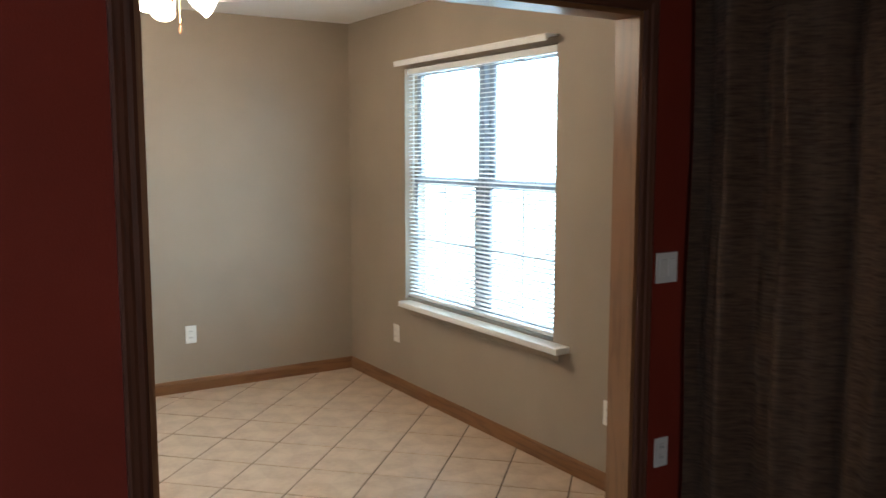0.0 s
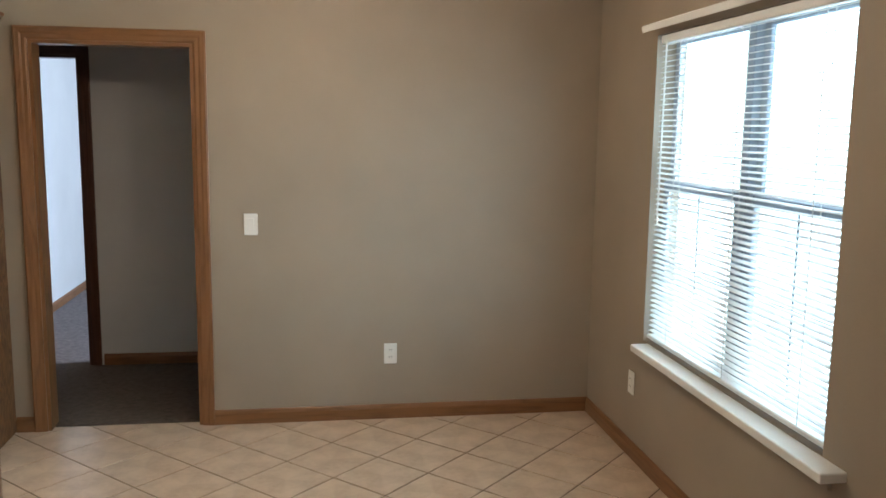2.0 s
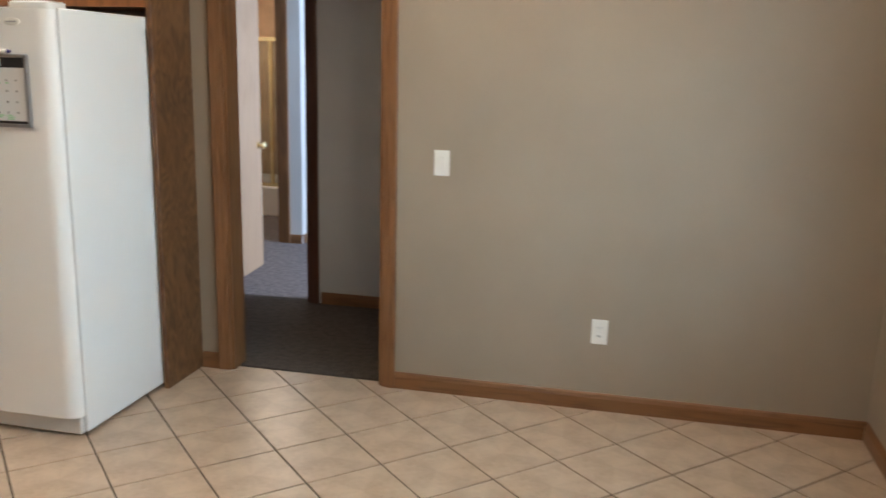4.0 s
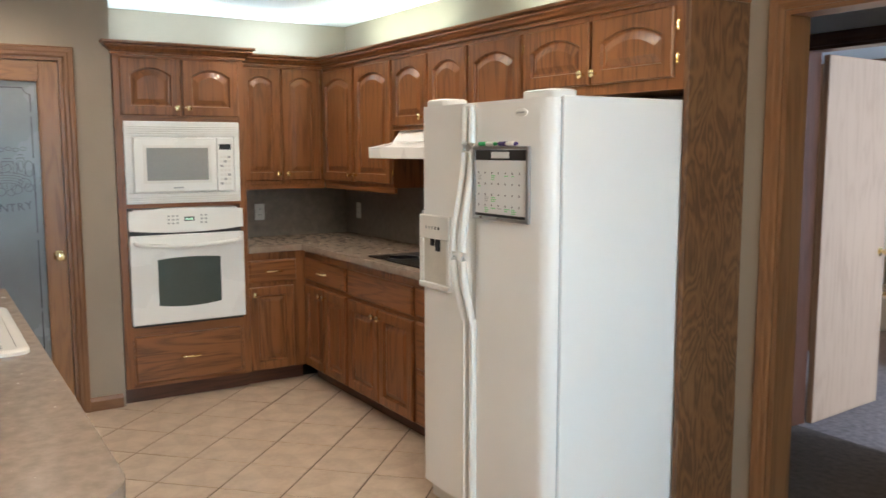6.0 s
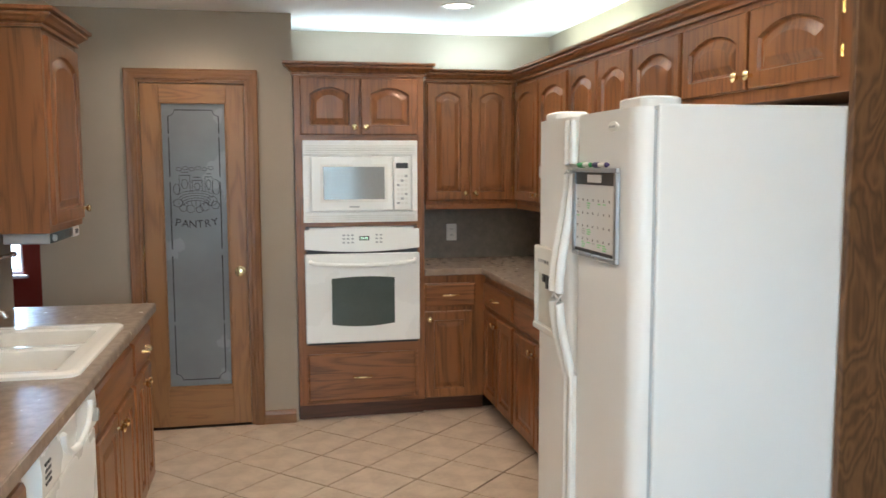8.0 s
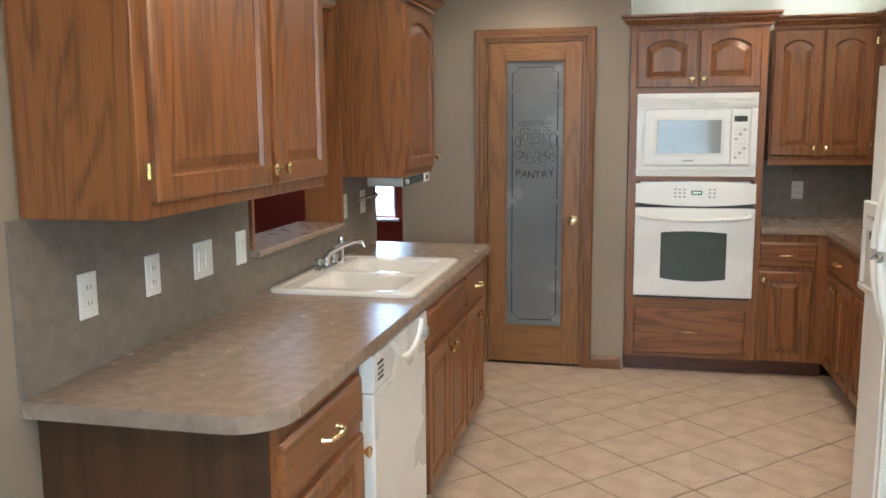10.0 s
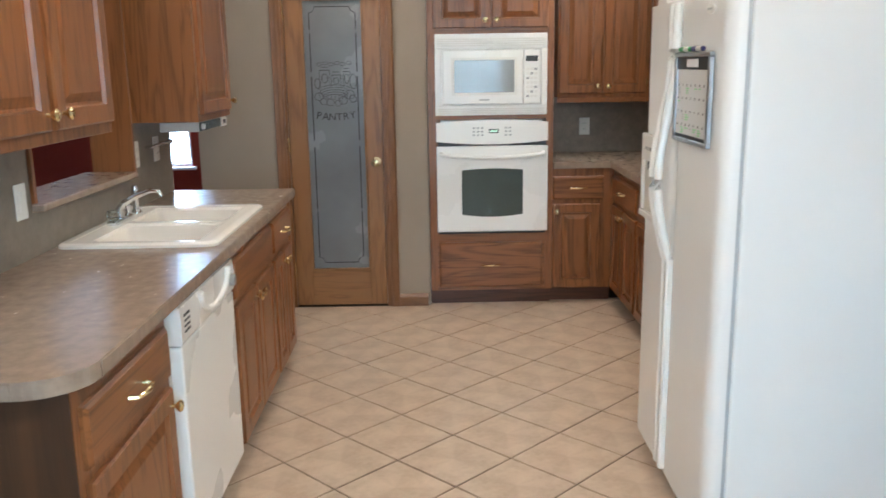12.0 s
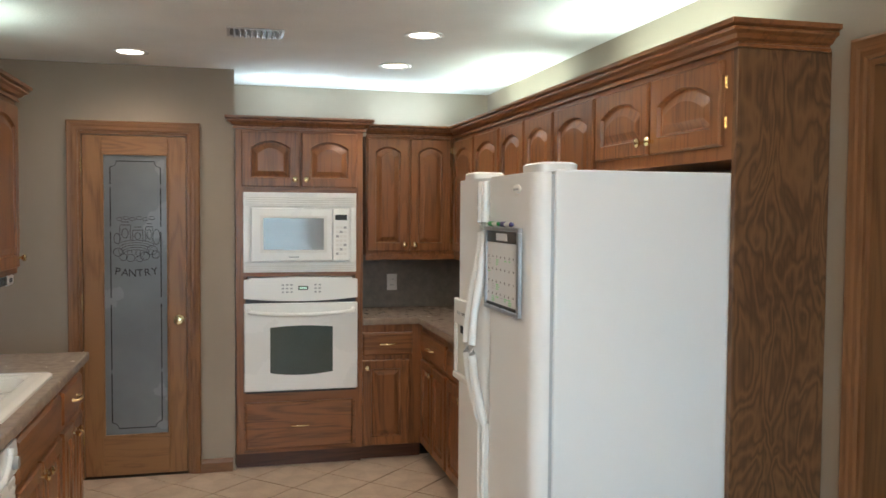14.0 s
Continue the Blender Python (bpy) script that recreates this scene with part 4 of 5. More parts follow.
fc = thing("faucet", pose(1.93, -3.0, 0.928) @ Matrix.Scale(0.82, 4), "chrome kitchen faucet with two clear knobs", "faucet")
part("base", rings_mesh([rrect(0, 0, 0.125, 0.028, 0.026, 0), rrect(0, 0, 0.125, 0.028, 0.026, 0.012), rrect(0, 0, 0.115, 0.02, 0.018, 0.02)]), chrome, fc, smooth=True)
part("spout", tube([(0, 0, 0.01), (0, 0, 0.06), (0, 0.02, 0.085), (-0.01, 0.08, 0.12), (-0.02, 0.15, 0.145), (-0.025, 0.19, 0.14), (-0.026, 0.20, 0.115)], [0.02, 0.019, 0.016, 0.014, 0.012, 0.012, 0.012], 12), chrome, fc, smooth=True)
for sx in (-0.1, 0.1):
    part("tap_knob", lathe([(0.012, 0.01), (0.012, 0.03), (0.026, 0.036), (0.028, 0.060), (0.02, 0.068), (0.004, 0.07)], 16, pose(sx, 0, 0)), clear_glass if sx > 0 else chrome, fc, smooth=True)
sp = thing("side_sprayer", pose(1.74, -3.0, 0.928), "chrome side sprayer beside faucet", "sprayer")
part("collar", lathe([(0.022, 0), (0.022, 0.008), (0.014, 0.02)], 14), chrome, sp, smooth=True)
part("spray_head", lathe([(0.011, 0.018), (0.012, 0.06), (0.017, 0.09), (0.012, 0.115), (0.003, 0.12)], 14), chrome, sp, smooth=True)
uc = thing("under_cabinet_radio", pose(1.24, -2.86, 1.289), "grey under-cabinet radio with white end controls", "radio")
part("body", box(-0.24, 0.24, -0.10, 0.075, -0.045, 0.0, bevel=0.006, seg=2), grey_print, uc)
part("face", box(-0.14, 0.235, 0.075, 0.080, -0.042, -0.004), oven_glass, uc, "dark tinted front")
part("end_cap", box(-0.242, -0.145, 0.070, 0.084, -0.047, -0.001, bevel=0.004), white_enamel, uc, "white end with controls")
part("display", box(-0.215, -0.165, 0.084, 0.0855, -0.034, -0.014), black_plastic, uc)
part("dial", lathe([(0.014, 0), (0.012, 0.012), (0.003, 0.013)], 14, pose(0.20, 0.080, -0.023, -90)), grey_print, uc)
wh = thing("wall_hook", pose(1.36, -3.070, 1.17), "chrome hook with plug on backsplash", "hook")
part("stem", tube([(0, 0, 0), (0.0, 0.03, 0.0), (-0.01, 0.07, 0.015), (-0.03, 0.10, 0.02)], 0.007, 8), chrome, wh, smooth=True)
part("ball", lathe([(0.004, -0.014), (0.014, -0.006), (0.015, 0.004), (0.006, 0.014)], 12, pose(-0.035, 0.105, 0.022)), chrome, wh, smooth=True)

# ---- refrigerator ----
fr = thing("refrigerator", pose(2.10, -0.955, 0), "white side-by-side refrigerator with water dispenser", "refrigerator")
FW = 0.865
part("cabinet_body", box(0.004, FW, 0.066, 0.84, 0.02, 1.715, bevel=0.006, seg=2), fridge_white, fr)
part("gasket", box(0.015, FW - 0.012, 0.050, 0.067, 0.10, 1.70), gasket, fr, "grey door gasket")
part("grille", box(0.02, FW - 0.02, 0.05, 0.10, 0.012, 0.085, bevel=0.004), white_plastic, fr)


def fridge_door(x0, x1):
    """Rounded outer edges, slightly crowned front."""
    prof = []
    n = 26
    for i in range(n + 1):
        u = 0.5 - 0.5 * math.cos(math.pi * i / n)
        e = min(u, 1 - u) * (x1 - x0)
        drop = 0.040 * (1 - math.sqrt(max(0.0, 1 - max(0.0, 1 - e / 0.05) ** 2)))
        prof.append((x0 + (x1 - x0) * u, drop + 0.006 * (2 * u - 1) ** 2))
    prof += [(x1, 0.052), (x0, 0.052)]
    return rings_mesh([[(x, y, z) for x, y in prof] for z in (0.10, 1.708)])


fd1 = part("freezer_door", fridge_door(0.0, 0.385), fridge_white, fr, smooth=True)
fd2 = part("fridge_door", fridge_door(0.393, FW), fridge_white, fr, smooth=True)
for d, x, bow in ((fd1, 0.362, -0.006), (fd2, 0.416, 0.006)):
    pts, rad = [], []
    for i in range(25):
        u = i / 24
        z = 1.695 - u * 0.83
        s = math.sin(max(0.0, (u - 0.22) / 0.78) ** 1.25 * math.pi)
        pts.append((x + bow * s, -0.008 - 0.046 * s ** 1.2, z))
        rad.append(0.0145 if 0 < i < 24 else 0.012)
    part("handle", tube(pts, rad, 10), white_enamel, d, smooth=True)
    part("handle_strip", box(x - 0.013, x + 0.013, -0.016, 0.012, 0.11, 0.875, bevel=0.006), white_enamel, d)
# dispenser
dp = part("dispenser_frame", boxes((0.02, 0.255, -0.012, 0.006, 1.165, 1.262), (0.02, 0.048, -0.012, 0.006, 0.98, 1.165), (0.230, 0.255, -0.012, 0.006, 0.98, 1.165), (0.02, 0.255, -0.016, 0.006, 0.955, 0.98), bevel=0.004), white_plastic, fd1)
part("recess", box(0.048, 0.230, -0.0035, 0.004, 0.98, 1.165), material("dispenser_recess", (0.70, 0.66, 0.58), 0.5), dp, "beige dispenser recess")
part("nozzle", boxes((0.105, 0.130, -0.010, 0.0, 1.135, 1.165), (0.145, 0.175, -0.011, 0.0, 1.115, 1.165), bevel=0.003), black_plastic, dp, "dark dispenser levers")
for i in range(5):
    part("button", box(0.075 + i * 0.024, 0.085 + i * 0.024, -0.0135, -0.012, 1.205, 1.217), grey_print if i < 3 else black_plastic, dp)
part("badge", rings_mesh([[(0.715 + a * math.cos(2 * math.pi * k / 20), y, 1.660 + b * math.sin(2 * math.pi * k / 20)) for k in range(20)] for a, b, y in ((0.034, 0.014, 0.004), (0.034, 0.014, -0.003), (0.028, 0.010, -0.005))]), white_plastic, fd2, "small oval badge", smooth=True)
part("badge_bar", box(0.693, 0.737, -0.0056, -0.0048, 1.657, 1.663), grey_print, fd2)
for x0, x1 in ((0.01, 0.17), (0.67, 0.855)):
    part("hinge_cover", rings_mesh([rrect((x0 + x1) / 2, 0.085, (x1 - x0) / 2, 0.06, 0.03, 1.709), rrect((x0 + x1) / 2, 0.085, (x1 - x0) / 2, 0.06, 0.03, 1.732), rrect((x0 + x1) / 2, 0.085, (x1 - x0) / 2 - 0.01, 0.05, 0.025, 1.738)]), white_enamel, fr, smooth=True)
for x in (0.06, FW - 0.06):
    part("foot", lathe([(0.025, 0), (0.025, 0.014), (0.012, 0.02)], 12, pose(x, 0.15, 0)), black_plastic, fr)

wb = thing("calendar_whiteboard", pose(2.705, -0.958, 1.408), "magnetic whiteboard calendar with green handwriting", "whiteboard")
part("frame", boxes((-0.172, 0.172, -0.016, 0, 0.122, 0.136), (-0.172, 0.172, -0.016, 0, -0.136, -0.122), (-0.172, -0.158, -0.016, 0, -0.122, 0.122), (0.158, 0.172, -0.016, 0, -0.122, 0.122), bevel=0.003), alu, wb, "silver frame")
bd = part("board", box(-0.158, 0.158, -0.008, 0, -0.122, 0.122), board_white, wb)
part("header", box(-0.158, 0.158, -0.0095, -0.008, 0.085, 0.122), black_plastic, bd, "black header strip")
part("month_label", box(-0.055, 0.055, -0.0105, -0.0095, 0.092, 0.115), board_white, bd)
part("footer", box(-0.158, 0.158, -0.0095, -0.008, -0.122, -0.112), black_plastic, bd)
for r in range(4):
    for c in range(7):
        x, z = -0.14 + c * 0.042, 0.035 - r * 0.040
        part("day_mark", box(x, x + 0.005, -0.0088, -0.008, z, z + 0.007), ink_dark, bd)
        if random.random() < 0.45:
            for k in range(random.randint(1, 3)):
                part("note", box(x - 0.002, x + random.uniform(0.014, 0.030), -0.0088, -0.008, z - 0.008 - k * 0.007, z - 0.005 - k * 0.007), ink_green if (c + r) % 3 else grey_print, bd)
for x, mt, lb in ((-0.115, marker_g, "green dry-erase marker on whiteboard"), (0.01, marker_p, "navy dry-erase marker on whiteboard")):
    mk = thing("marker", pose(2.705 + x, -0.967, 1.544 + 0.0085), lb, "marker", "markers on whiteboard")
    part("barrel", tube([(0.03, 0, 0), (0.08, 0, 0)], 0.008, 10), white_plastic, mk)
    part("cap", tube([(-0.02, 0, 0), (-0.012, 0, 0), (0.03, 0, 0)], [0.006, 0.0085, 0.009], 10), mt, mk)
    part("end", tube([(0.08, 0, 0), (0.092, 0, 0)], [0.008, 0.005], 10), mt, mk)

# ---- pantry door ----
pd = tagged(thing("door_pantry", pose(-0.045, 0, 0), "oak pantry door with frosted etched glass", "door"), kind="structure")
D0, D1, GZ0, GZ1, G0, G1 = -2.639, -2.061, 0.245, 1.920, -2.533, -2.162
part("stile", box(-0.0, 0.036, D0, G0, 0.012, 2.024, bevel=0.002), door_wood, pd), part("stile", box(-0.0, 0.036, G1, D1, 0.012, 2.024, bevel=0.002), door_wood, pd)
part("rail", box(0.0, 0.036, G0, G1, 0.012, GZ0, bevel=0.002), door_wood_h, pd), part("rail", box(0.0, 0.036, G0, G1, GZ1, 2.024, bevel=0.002), door_wood_h, pd)
bead = 0.010
part("glazing_bead", boxes((0.024, 0.040, G0, G0 + bead, GZ0, GZ1), (0.024, 0.040, G1 - bead, G1, GZ0, GZ1), (0.024, 0.040, G0 + bead, G1 - bead, GZ0, GZ0 + bead), (0.024, 0.040, G0 + bead, G1 - bead, GZ1 - bead, GZ1), bevel=0.002), door_wood, pd)
gl = part("glass_pane", box(0.012, 0.020, G0 + 0.001, G1 - 0.001, GZ0 + 0.001, GZ1 - 0.001), frost, pd, "grey frosted glass with etched border")
# etched border with notched corners
e0, e1, ez0, ez1, nt = G0 + 0.045, G1 - 0.045, GZ0 + 0.045, GZ1 - 0.045, 0.035
border = bmesh.new()
lw = 0.0032
GX = 0.0205


def line(y0, z0, y1, z1, w=lw, bm=border):
    d = Vector((y1 - y0, z1 - z0)).normalized() * w
    vs = [bm.verts.new((GX, y + sy * -d.y, z + sy * d.x)) for y, z in ((y0, z0), (y1, z1)) for sy in (-1, 1)]
    bm.faces.new((vs[0], vs[1], vs[3], vs[2]))


zs = [ez0 + nt, 0.62, 0.64, 1.03, 1.07, 1.46, 1.49, 1.72, 1.74, ez1 - nt]
for a, b in zip(zs[::2], zs[1::2]):
    line(e0, a, e0, b), line(e1, a, e1, b)
line(e0 + nt, ez0, e1 - nt, ez0), line(e0 + nt, ez1, e1 - nt, ez1)
for cy, cz, a0 in ((e0, ez0, 0), (e1, ez0, 90), (e1, ez1, 180), (e0, ez1, 270)):
    pr = [(cy + nt * math.cos(radians(a0 + 15 * k)), cz + nt * math.sin(radians(a0 + 15 * k))) for k in range(7)]
    for a, b in zip(pr, pr[1:]):
        line(*a, *b, 0.002)
part("etched_border", border, etch, gl)
# etched still life of jars and fruit above the word
pic = bmesh.new()
cyp, czp = (G0 + G1) / 2, 1.40


def ring(cy, cz, a, b, w=0.0014, part_of=1.0, n=18):
    pr = [(cy + a * math.cos(2 * math.pi * part_of * k / n), cz + b * math.sin(2 * math.pi * part_of * k / n)) for k in range(n + 1)]
    for p0, p1 in zip(pr, pr[1:]):
        line(*p0, *p1, w, pic)


for cy, w, h, z in ((-0.06, 0.03, 0.10, 0.0), (0.01, 0.028, 0.07, 0.0), (0.075, 0.02, 0.09, 0.0)):
    for a in (-1, 1):
        line(cyp + cy + a * w, czp + z, cyp + cy + a * w, czp + z + h, 0.0014, pic)
    line(cyp + cy - w, czp + z + h, cyp + cy + w, czp + z + h, 0.002, pic), line(cyp + cy - w * 0.7, czp + z + h + 0.018, cyp + cy + w * 0.7, czp + z + h + 0.018, 0.002, pic)
for k in range(5):
    ring(cyp, czp - 0.02 - k * 0.014, 0.10 - 0.008 * k, 0.03, 0.0014, 0.5)
for cy, cz, r in ((-0.07, -0.09, 0.022), (-0.03, -0.095, 0.024), (0.02, -0.10, 0.02), (0.05, -0.085, 0.026), (0.09, -0.05, 0.03)):
    ring(cyp + cy, czp + cz, r, r * 0.9)
for k in range(9):
    line(cyp - 0.10 + 0.025 * k, czp - 0.045, cyp - 0.088 + 0.022 * k, czp - 0.078, 0.0014, pic)
for cy, cz, a, b in ((-0.105, 0.02, 0.018, 0.03), (0.115, 0.03, 0.02, 0.045), (-0.06, 0.05, 0.018, 0.028), (0.01, 0.035, 0.016, 0.02), (0.075, 0.045, 0.012, 0.03), (-0.10, -0.06, 0.026, 0.024), (0.11, -0.075, 0.022, 0.022)):
    ring(cyp + cy, czp + cz, a, b, 0.0017)
for k in range(6):
    ring(cyp - 0.09 + 0.036 * k, czp + 0.135 + 0.006 * (k % 2), 0.015, 0.010, 0.0014)
part("etched_picture", pic, etch, gl)
for i, ch in enumerate("PANTRY"):
    u = i - 2.5
    tb = text_mesh(ch, 0.062)
    part("letter", tb, etch, gl, m=Matrix.Translation((0.0206, cyp + u * 0.043, 1.195 + 0.0018 * u * u)) @ pose(0, 0, 0, 90, 0, 90) @ pose(0, 0, 0, 0, 0, u * 4))
part("door_knob", lathe([(0.030, 0), (0.030, 0.006), (0.012, 0.012), (0.011, 0.030), (0.026, 0.040), (0.029, 0.052), (0.020, 0.063), (0.004, 0.066)], 20, pose(0.036, -2.105, 0.935, 0, 90, 0)), brass, pd, "polished brass knob", smooth=True)
for hz in (0.25, 1.05, 1.85):
    part("hinge", tube([(0.040, D0 - 0.006, hz - 0.045), (0.040, D0 - 0.006, hz + 0.045)], 0.006, 8), brass, pd)

# ---- hall, bedroom and bathroom ----
bd2 = tagged(thing("door_bedroom", pose(2.40, 1.385, 0, 0, 0, 95), "pale birch bedroom door standing open", "door"), kind="structure")
part("leaf", box(0.0, 0.72, -0.018, 0.018, 0.012, 2.03, bevel=0.002), pale_door, bd2)
part("door_knob", lathe([(0.028, 0), (0.028, 0.006), (0.011, 0.012), (0.011, 0.030), (0.026, 0.040), (0.028, 0.05), (0.018, 0.062), (0.004, 0.064)], 16, pose(0.66, -0.018, 0.93, 90)), brass, bd2, "brass knob", smooth=True)
part("door_knob", lathe([(0.028, 0), (0.028, 0.006), (0.011, 0.012), (0.011, 0.030), (0.026, 0.040), (0.028, 0.05), (0.018, 0.062), (0.004, 0.064)], 16, pose(0.66, 0.018, 0.93, -90)), brass, bd2, "brass knob", smooth=True)
sh = thing("shower_stall", pose(1.45, 4.1, 0.006), "tan shower stall with brass framed glass", "shower")
part("base", box(-0.6, 0.75, -0.05, 0.9, 0, 0.30, bevel=0.02, seg=2), almond, sh)
part("glass_panel", box(-0.55, 0.70, 0.0, 0.008, 0.32, 1.72), clear_glass, sh)
part("top_rail", box(-0.58, 0.73, -0.015, 0.02, 1.72, 1.76, bevel=0.004), brass, sh), part("bottom_rail", box(-0.58, 0.73, -0.015, 0.02, 0.30, 0.33, bevel=0.004), brass, sh)
for x in (-0.55, 0.08, 0.69):
    part("upright", box(x - 0.015, x + 0.015, -0.012, 0.016, 0.33, 1.72, bevel=0.003), brass, sh)

# ---- ceiling fan ----
fan = thing("ceiling_fan", pose(FAN[0], FAN[1], 0.03), "white and brass ceiling fan with lit shades", "ceiling fan")
part("canopy", lathe([(0.09, 2.575), (0.095, 2.55), (0.06, 2.53), (0.02, 2.52)], 24), white_enamel, fan, smooth=True)
part("downrod", tube([(0, 0, 2.53), (0, 0, 2.44)], 0.014, 10), brass, fan)
part("motor", lathe([(0.03, 2.45), (0.10, 2.44), (0.125, 2.41), (0.13, 2.32), (0.115, 2.295), (0.07, 2.288)], 28), white_enamel, fan, smooth=True)
part("motor_band", lathe([(0.128, 2.312), (0.135, 2.308), (0.135, 2.298), (0.118, 2.290)], 28), brass, fan, "polished brass band", smooth=True)
part("switch_housing", lathe([(0.05, 2.292), (0.065, 2.285), (0.066, 2.262), (0.05, 2.252), (0.03, 2.25)], 24), white_enamel, fan, smooth=True)
part("light_hub", lathe([(0.03, 2.254), (0.056, 2.248), (0.060, 2.232), (0.035, 2.212), (0.012, 2.202), (0.010, 2.19), (0.002, 2.185)], 24), brass, fan, "polished brass light hub", smooth=True)
blade_mat = material("white_blade", (0.74, 0.72, 0.66), 0.35, var=0.03, scale=4, bump=0.02)
for k in range(5):
    a = pose(0, 0, 0, 0, 0, -88 + 72 * k)
    outline = [(0.20, -0.055), (0.36, -0.066), (0.53, -0.070), (0.565, -0.060), (0.58, -0.035), (0.58, 0.035), (0.565, 0.060), (0.53, 0.070), (0.36, 0.066), (0.20, 0.055)]
    bl = part("blade", rings_mesh([[(x, y, z) for x, y in outline] for z in (-0.003, 0.003)]), blade_mat, fan, m=a @ pose(0, 0, 2.282, -12, 0, 0))
    part("blade_iron", boxes((0.09, 0.22, -0.012, 0.012, -0.012, -0.004), (0.20, 0.27, -0.045, 0.045, -0.010, -0.0035), bevel=0.002), brass, bl, "ornate brass bracket")
for a, r in SHADES:
    mm = pose(0, 0, 2.24, 0, 0, a) @ Matrix.Translation((0.05, 0, 0)) @ pose(0, 0, 0, 0, 118, 0) @ Matrix.Scale(0.82, 4)
    part("lamp_arm", tube([mm @ Vector((0, 0, -0.02)), mm @ Vector((0, 0, 0.05))], 0.014, 10), brass, fan)
    part("shade", lathe([(0.022, 0.045), (0.040, 0.055), (0.055, 0.085), (0.060, 0.12), (0.066, 0.150), (0.074, 0.172), (0.070, 0.172), (0.056, 0.12), (0.050, 0.085), (0.036, 0.06)], 24, mm), shade_glow, fan, "frosted white glass tulip shade", smooth=True).visible_shadow = False
part("pull_chain", tube([(0.02, -0.05, 2.24), (0.02, -0.05, 2.09)], 0.0015, 5), brass, fan)
part("chain_fob", lathe([(0.003, 2.09), (0.008, 2.075), (0.009, 2.055), (0.003, 2.042)], 10, pose(0.02, -0.05, 0)), trim_oak, fan, "small wooden fob")

# ---- ceiling fittings ----
first = None
for cx, cy in CANS:
    if first is None:
        first = thing("recessed_light", pose(cx, cy, CEIL), "white recessed ceiling light, lit", "ceiling light", "recessed ceiling lights")
        part("trim_ring", lathe([(0.095, 0.0), (0.095, -0.004), (0.085, -0.007), (0.070, -0.004), (0.068, 0.0)], 28), white_enamel, first, smooth=True)
        part("lens", lathe([(0.068, -0.001), (0.05, -0.0025), (0.01, -0.003)], 24), can_glow, first).visible_shadow = False
    else:
        copy_thing(first, pose(cx, cy, CEIL))
vent = thing("ceiling_vent", pose(1.115, -1.685, CEIL) @ Matrix.Diagonal((1, 0.78, 1, 1)), "white louvred ceiling air vent", "vent")
part("frame", boxes((-0.10, 0.10, -0.17, -0.15, -0.006, 0), (-0.10, 0.10, 0.15, 0.17, -0.006, 0), (-0.10, -0.08, -0.15, 0.15, -0.006, 0), (0.08, 0.10, -0.15, 0.15, -0.006, 0), bevel=0.002), alu, vent)
part("backing", box(-0.08, 0.08, -0.15, 0.15, -0.0025, -0.001), black_plastic, vent)
for i in range(9):
    part("slat", box(-0.08, 0.08, -0.002, 0.002, -0.018, 0.0), alu, vent, m=pose(0, -0.13 + i * 0.0325, -0.004, 35, 0, 0))
for sx, sy, sl, turn in STRIPS:
    st = thing("fluorescent_strip", pose(sx, sy, 2.092, 0, 0, turn), "white fluorescent strip light atop cabinets", "strip light", "strip lights on cabinets")
    part("housing", box(-sl / 2, sl / 2, -0.035, 0.035, 0, 0.05, bevel=0.004), white_enamel, st)
    part("tube", tube([(-sl / 2 + 0.02, 0, 0.066), (sl / 2 - 0.02, 0, 0.066)], 0.013, 10), tube_glow, st)

# ---- floor tiles, laid on the diagonal ----
PITCH, OFF_P, OFF_M, GAP = 0.3157, -0.16, 4.10, 0.0075
tile_floor = structure("floor", boxes((-0.62, 6.143, -3.14, 0.05, -0.012, -0.004)), grout, "beige ceramic tiles laid diagonally with dark grout", "floor")
q = PITCH / 2 - GAP / 2


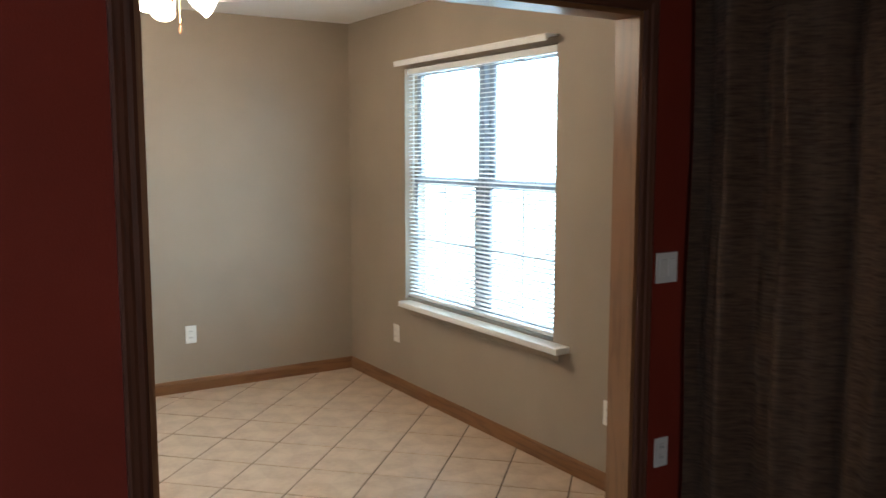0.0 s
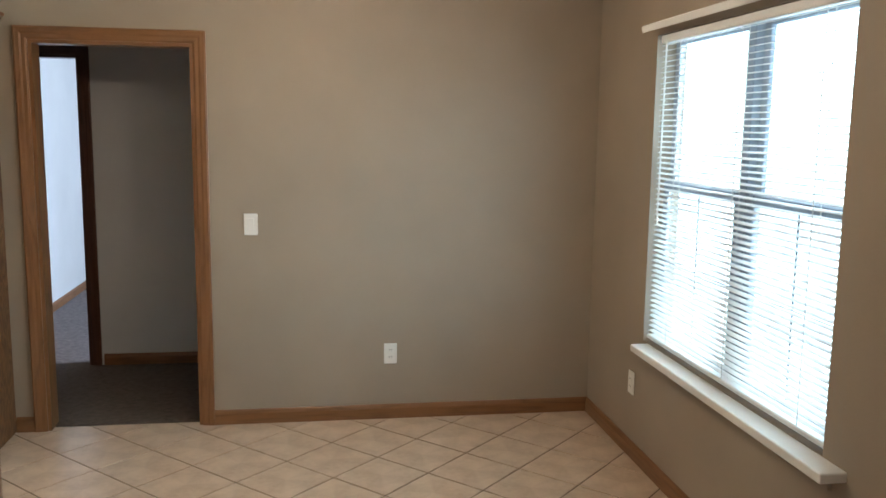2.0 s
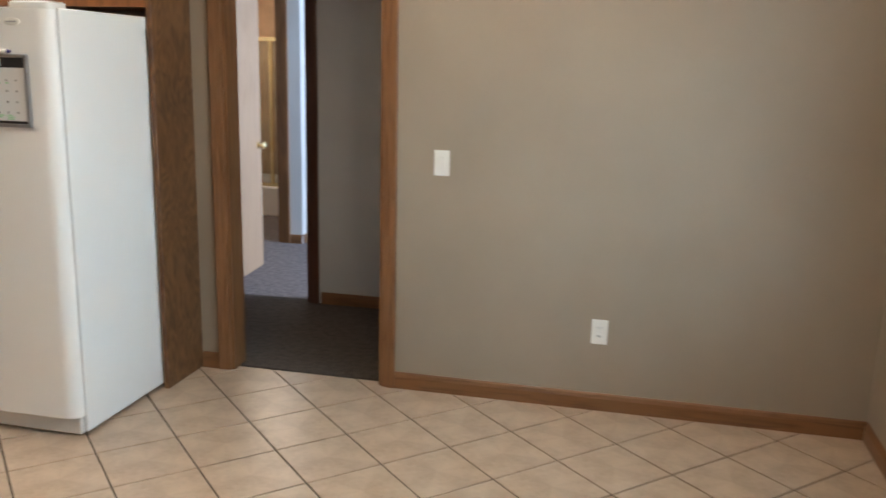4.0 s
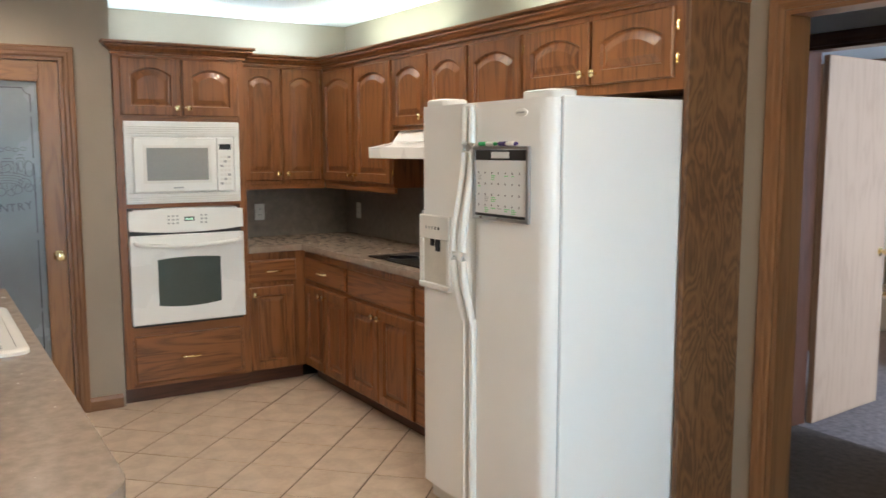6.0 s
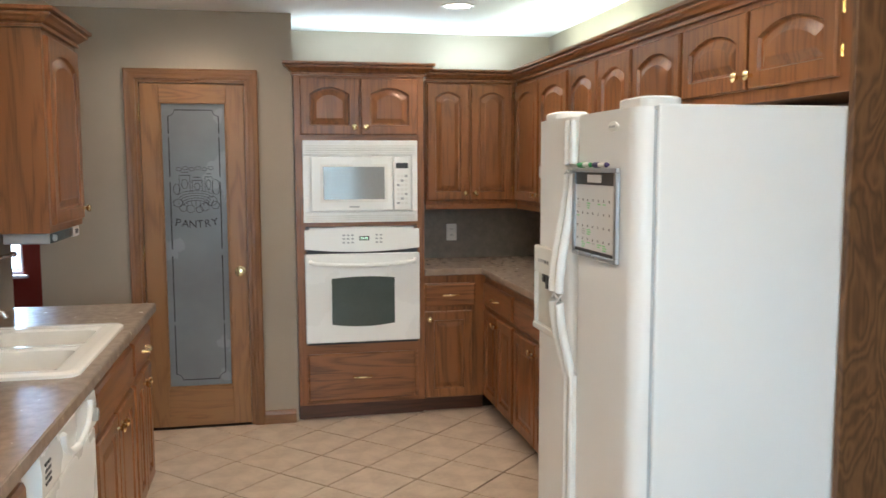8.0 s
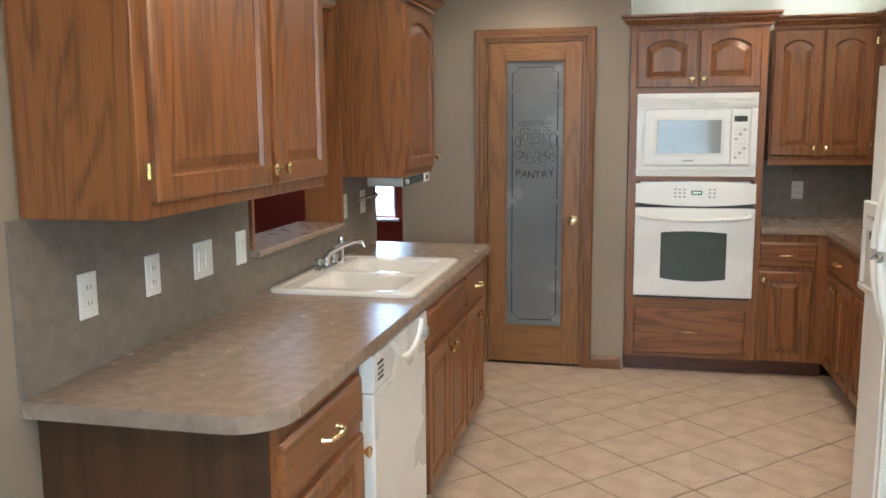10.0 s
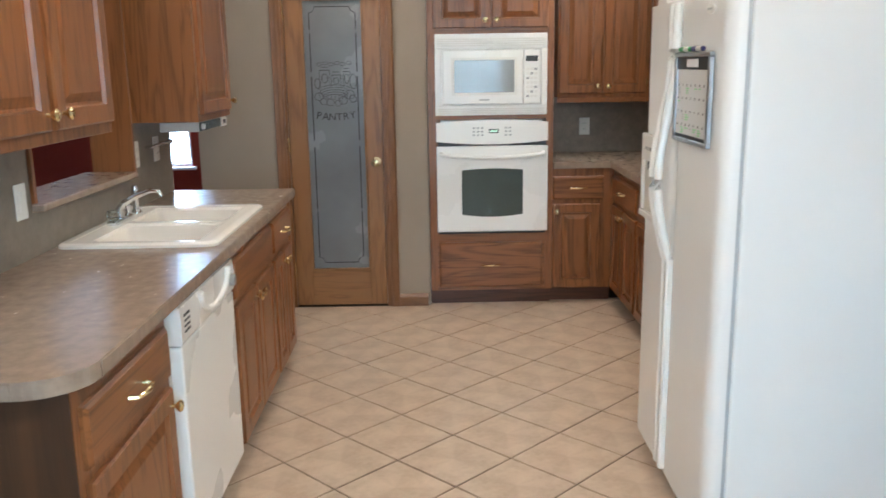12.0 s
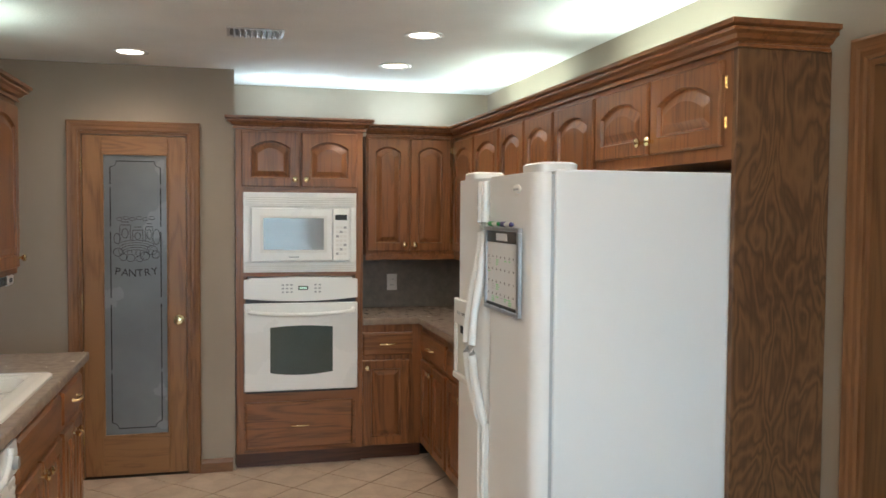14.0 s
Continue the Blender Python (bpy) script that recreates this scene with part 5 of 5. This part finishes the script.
def tile_mesh(poly):
    bm = bmesh.new()
    c = (sum(p[0] for p in poly) / len(poly), sum(p[1] for p in poly) / len(poly))
    rings_mesh([[(x, y, z) for x, y in [(c[0] + (p[0] - c[0]) * k, c[1] + (p[1] - c[1]) * k) for p in poly]] for k, z in ((1.0, -0.004), (1.0, -0.0015), (0.988, 0.0))], bm=bm)
    return finish("tile", bm, tile_mat)


def clip(poly, x0, x1, y0, y1):
    for ax, lim, sg in ((0, x0, 1), (0, x1, -1), (1, y0, 1), (1, y1, -1)):
        out = []
        for i, p in enumerate(poly):
            n2 = poly[(i + 1) % len(poly)]
            a, b = sg * (p[ax] - lim), sg * (n2[ax] - lim)
            if a >= 0:
                out.append(p)
            if a * b < 0:
                t = a / (a - b)
                out.append((p[0] + t * (n2[0] - p[0]), p[1] + t * (n2[1] - p[1])))
        poly = out
        if len(poly) < 3:
            return []
    return poly


full = tile_mesh([(q, q), (-q, q), (-q, -q), (q, -q)])
R2 = math.sqrt(2)
for i in range(-30, 40):
    for j in range(-30, 40):
        # sums and differences of the joints give the tile's middle
        sp_, dm = OFF_P + (i + 0.5) * PITCH * R2, OFF_M + (j + 0.5) * PITCH * R2
        cx, cy = (sp_ + dm) / 2, (sp_ - dm) / 2
        if not (-0.9 < cx < 6.5 and -3.5 < cy < 0.4):
            continue
        d = q * R2
        poly = clip([(cx + d, cy), (cx, cy + d), (cx - d, cy), (cx, cy - d)], 0.0 if cy < -1.78 else -0.1, 6.143, -3.14, 0.05)
        if not poly:
            continue
        whole = len(poly) == 4 and -0.1 + d < cx < 6.143 - d and -3.14 + d < cy < 0.05 - d and not (cy < -1.78 + d and cx < d)
        if whole:
            ob = new("tile", full)
            ob.matrix_basis = pose(cx, cy, random.uniform(-0.0004, 0.0004), random.uniform(-0.08, 0.08), random.uniform(-0.08, 0.08), 45 + 90 * random.randint(0, 3))
        else:
            ob = new("tile", tile_mesh([(x - cx, y - cy) for x, y in poly]))
            ob.matrix_basis = pose(cx, cy, 0)
        ob.parent = tile_floor
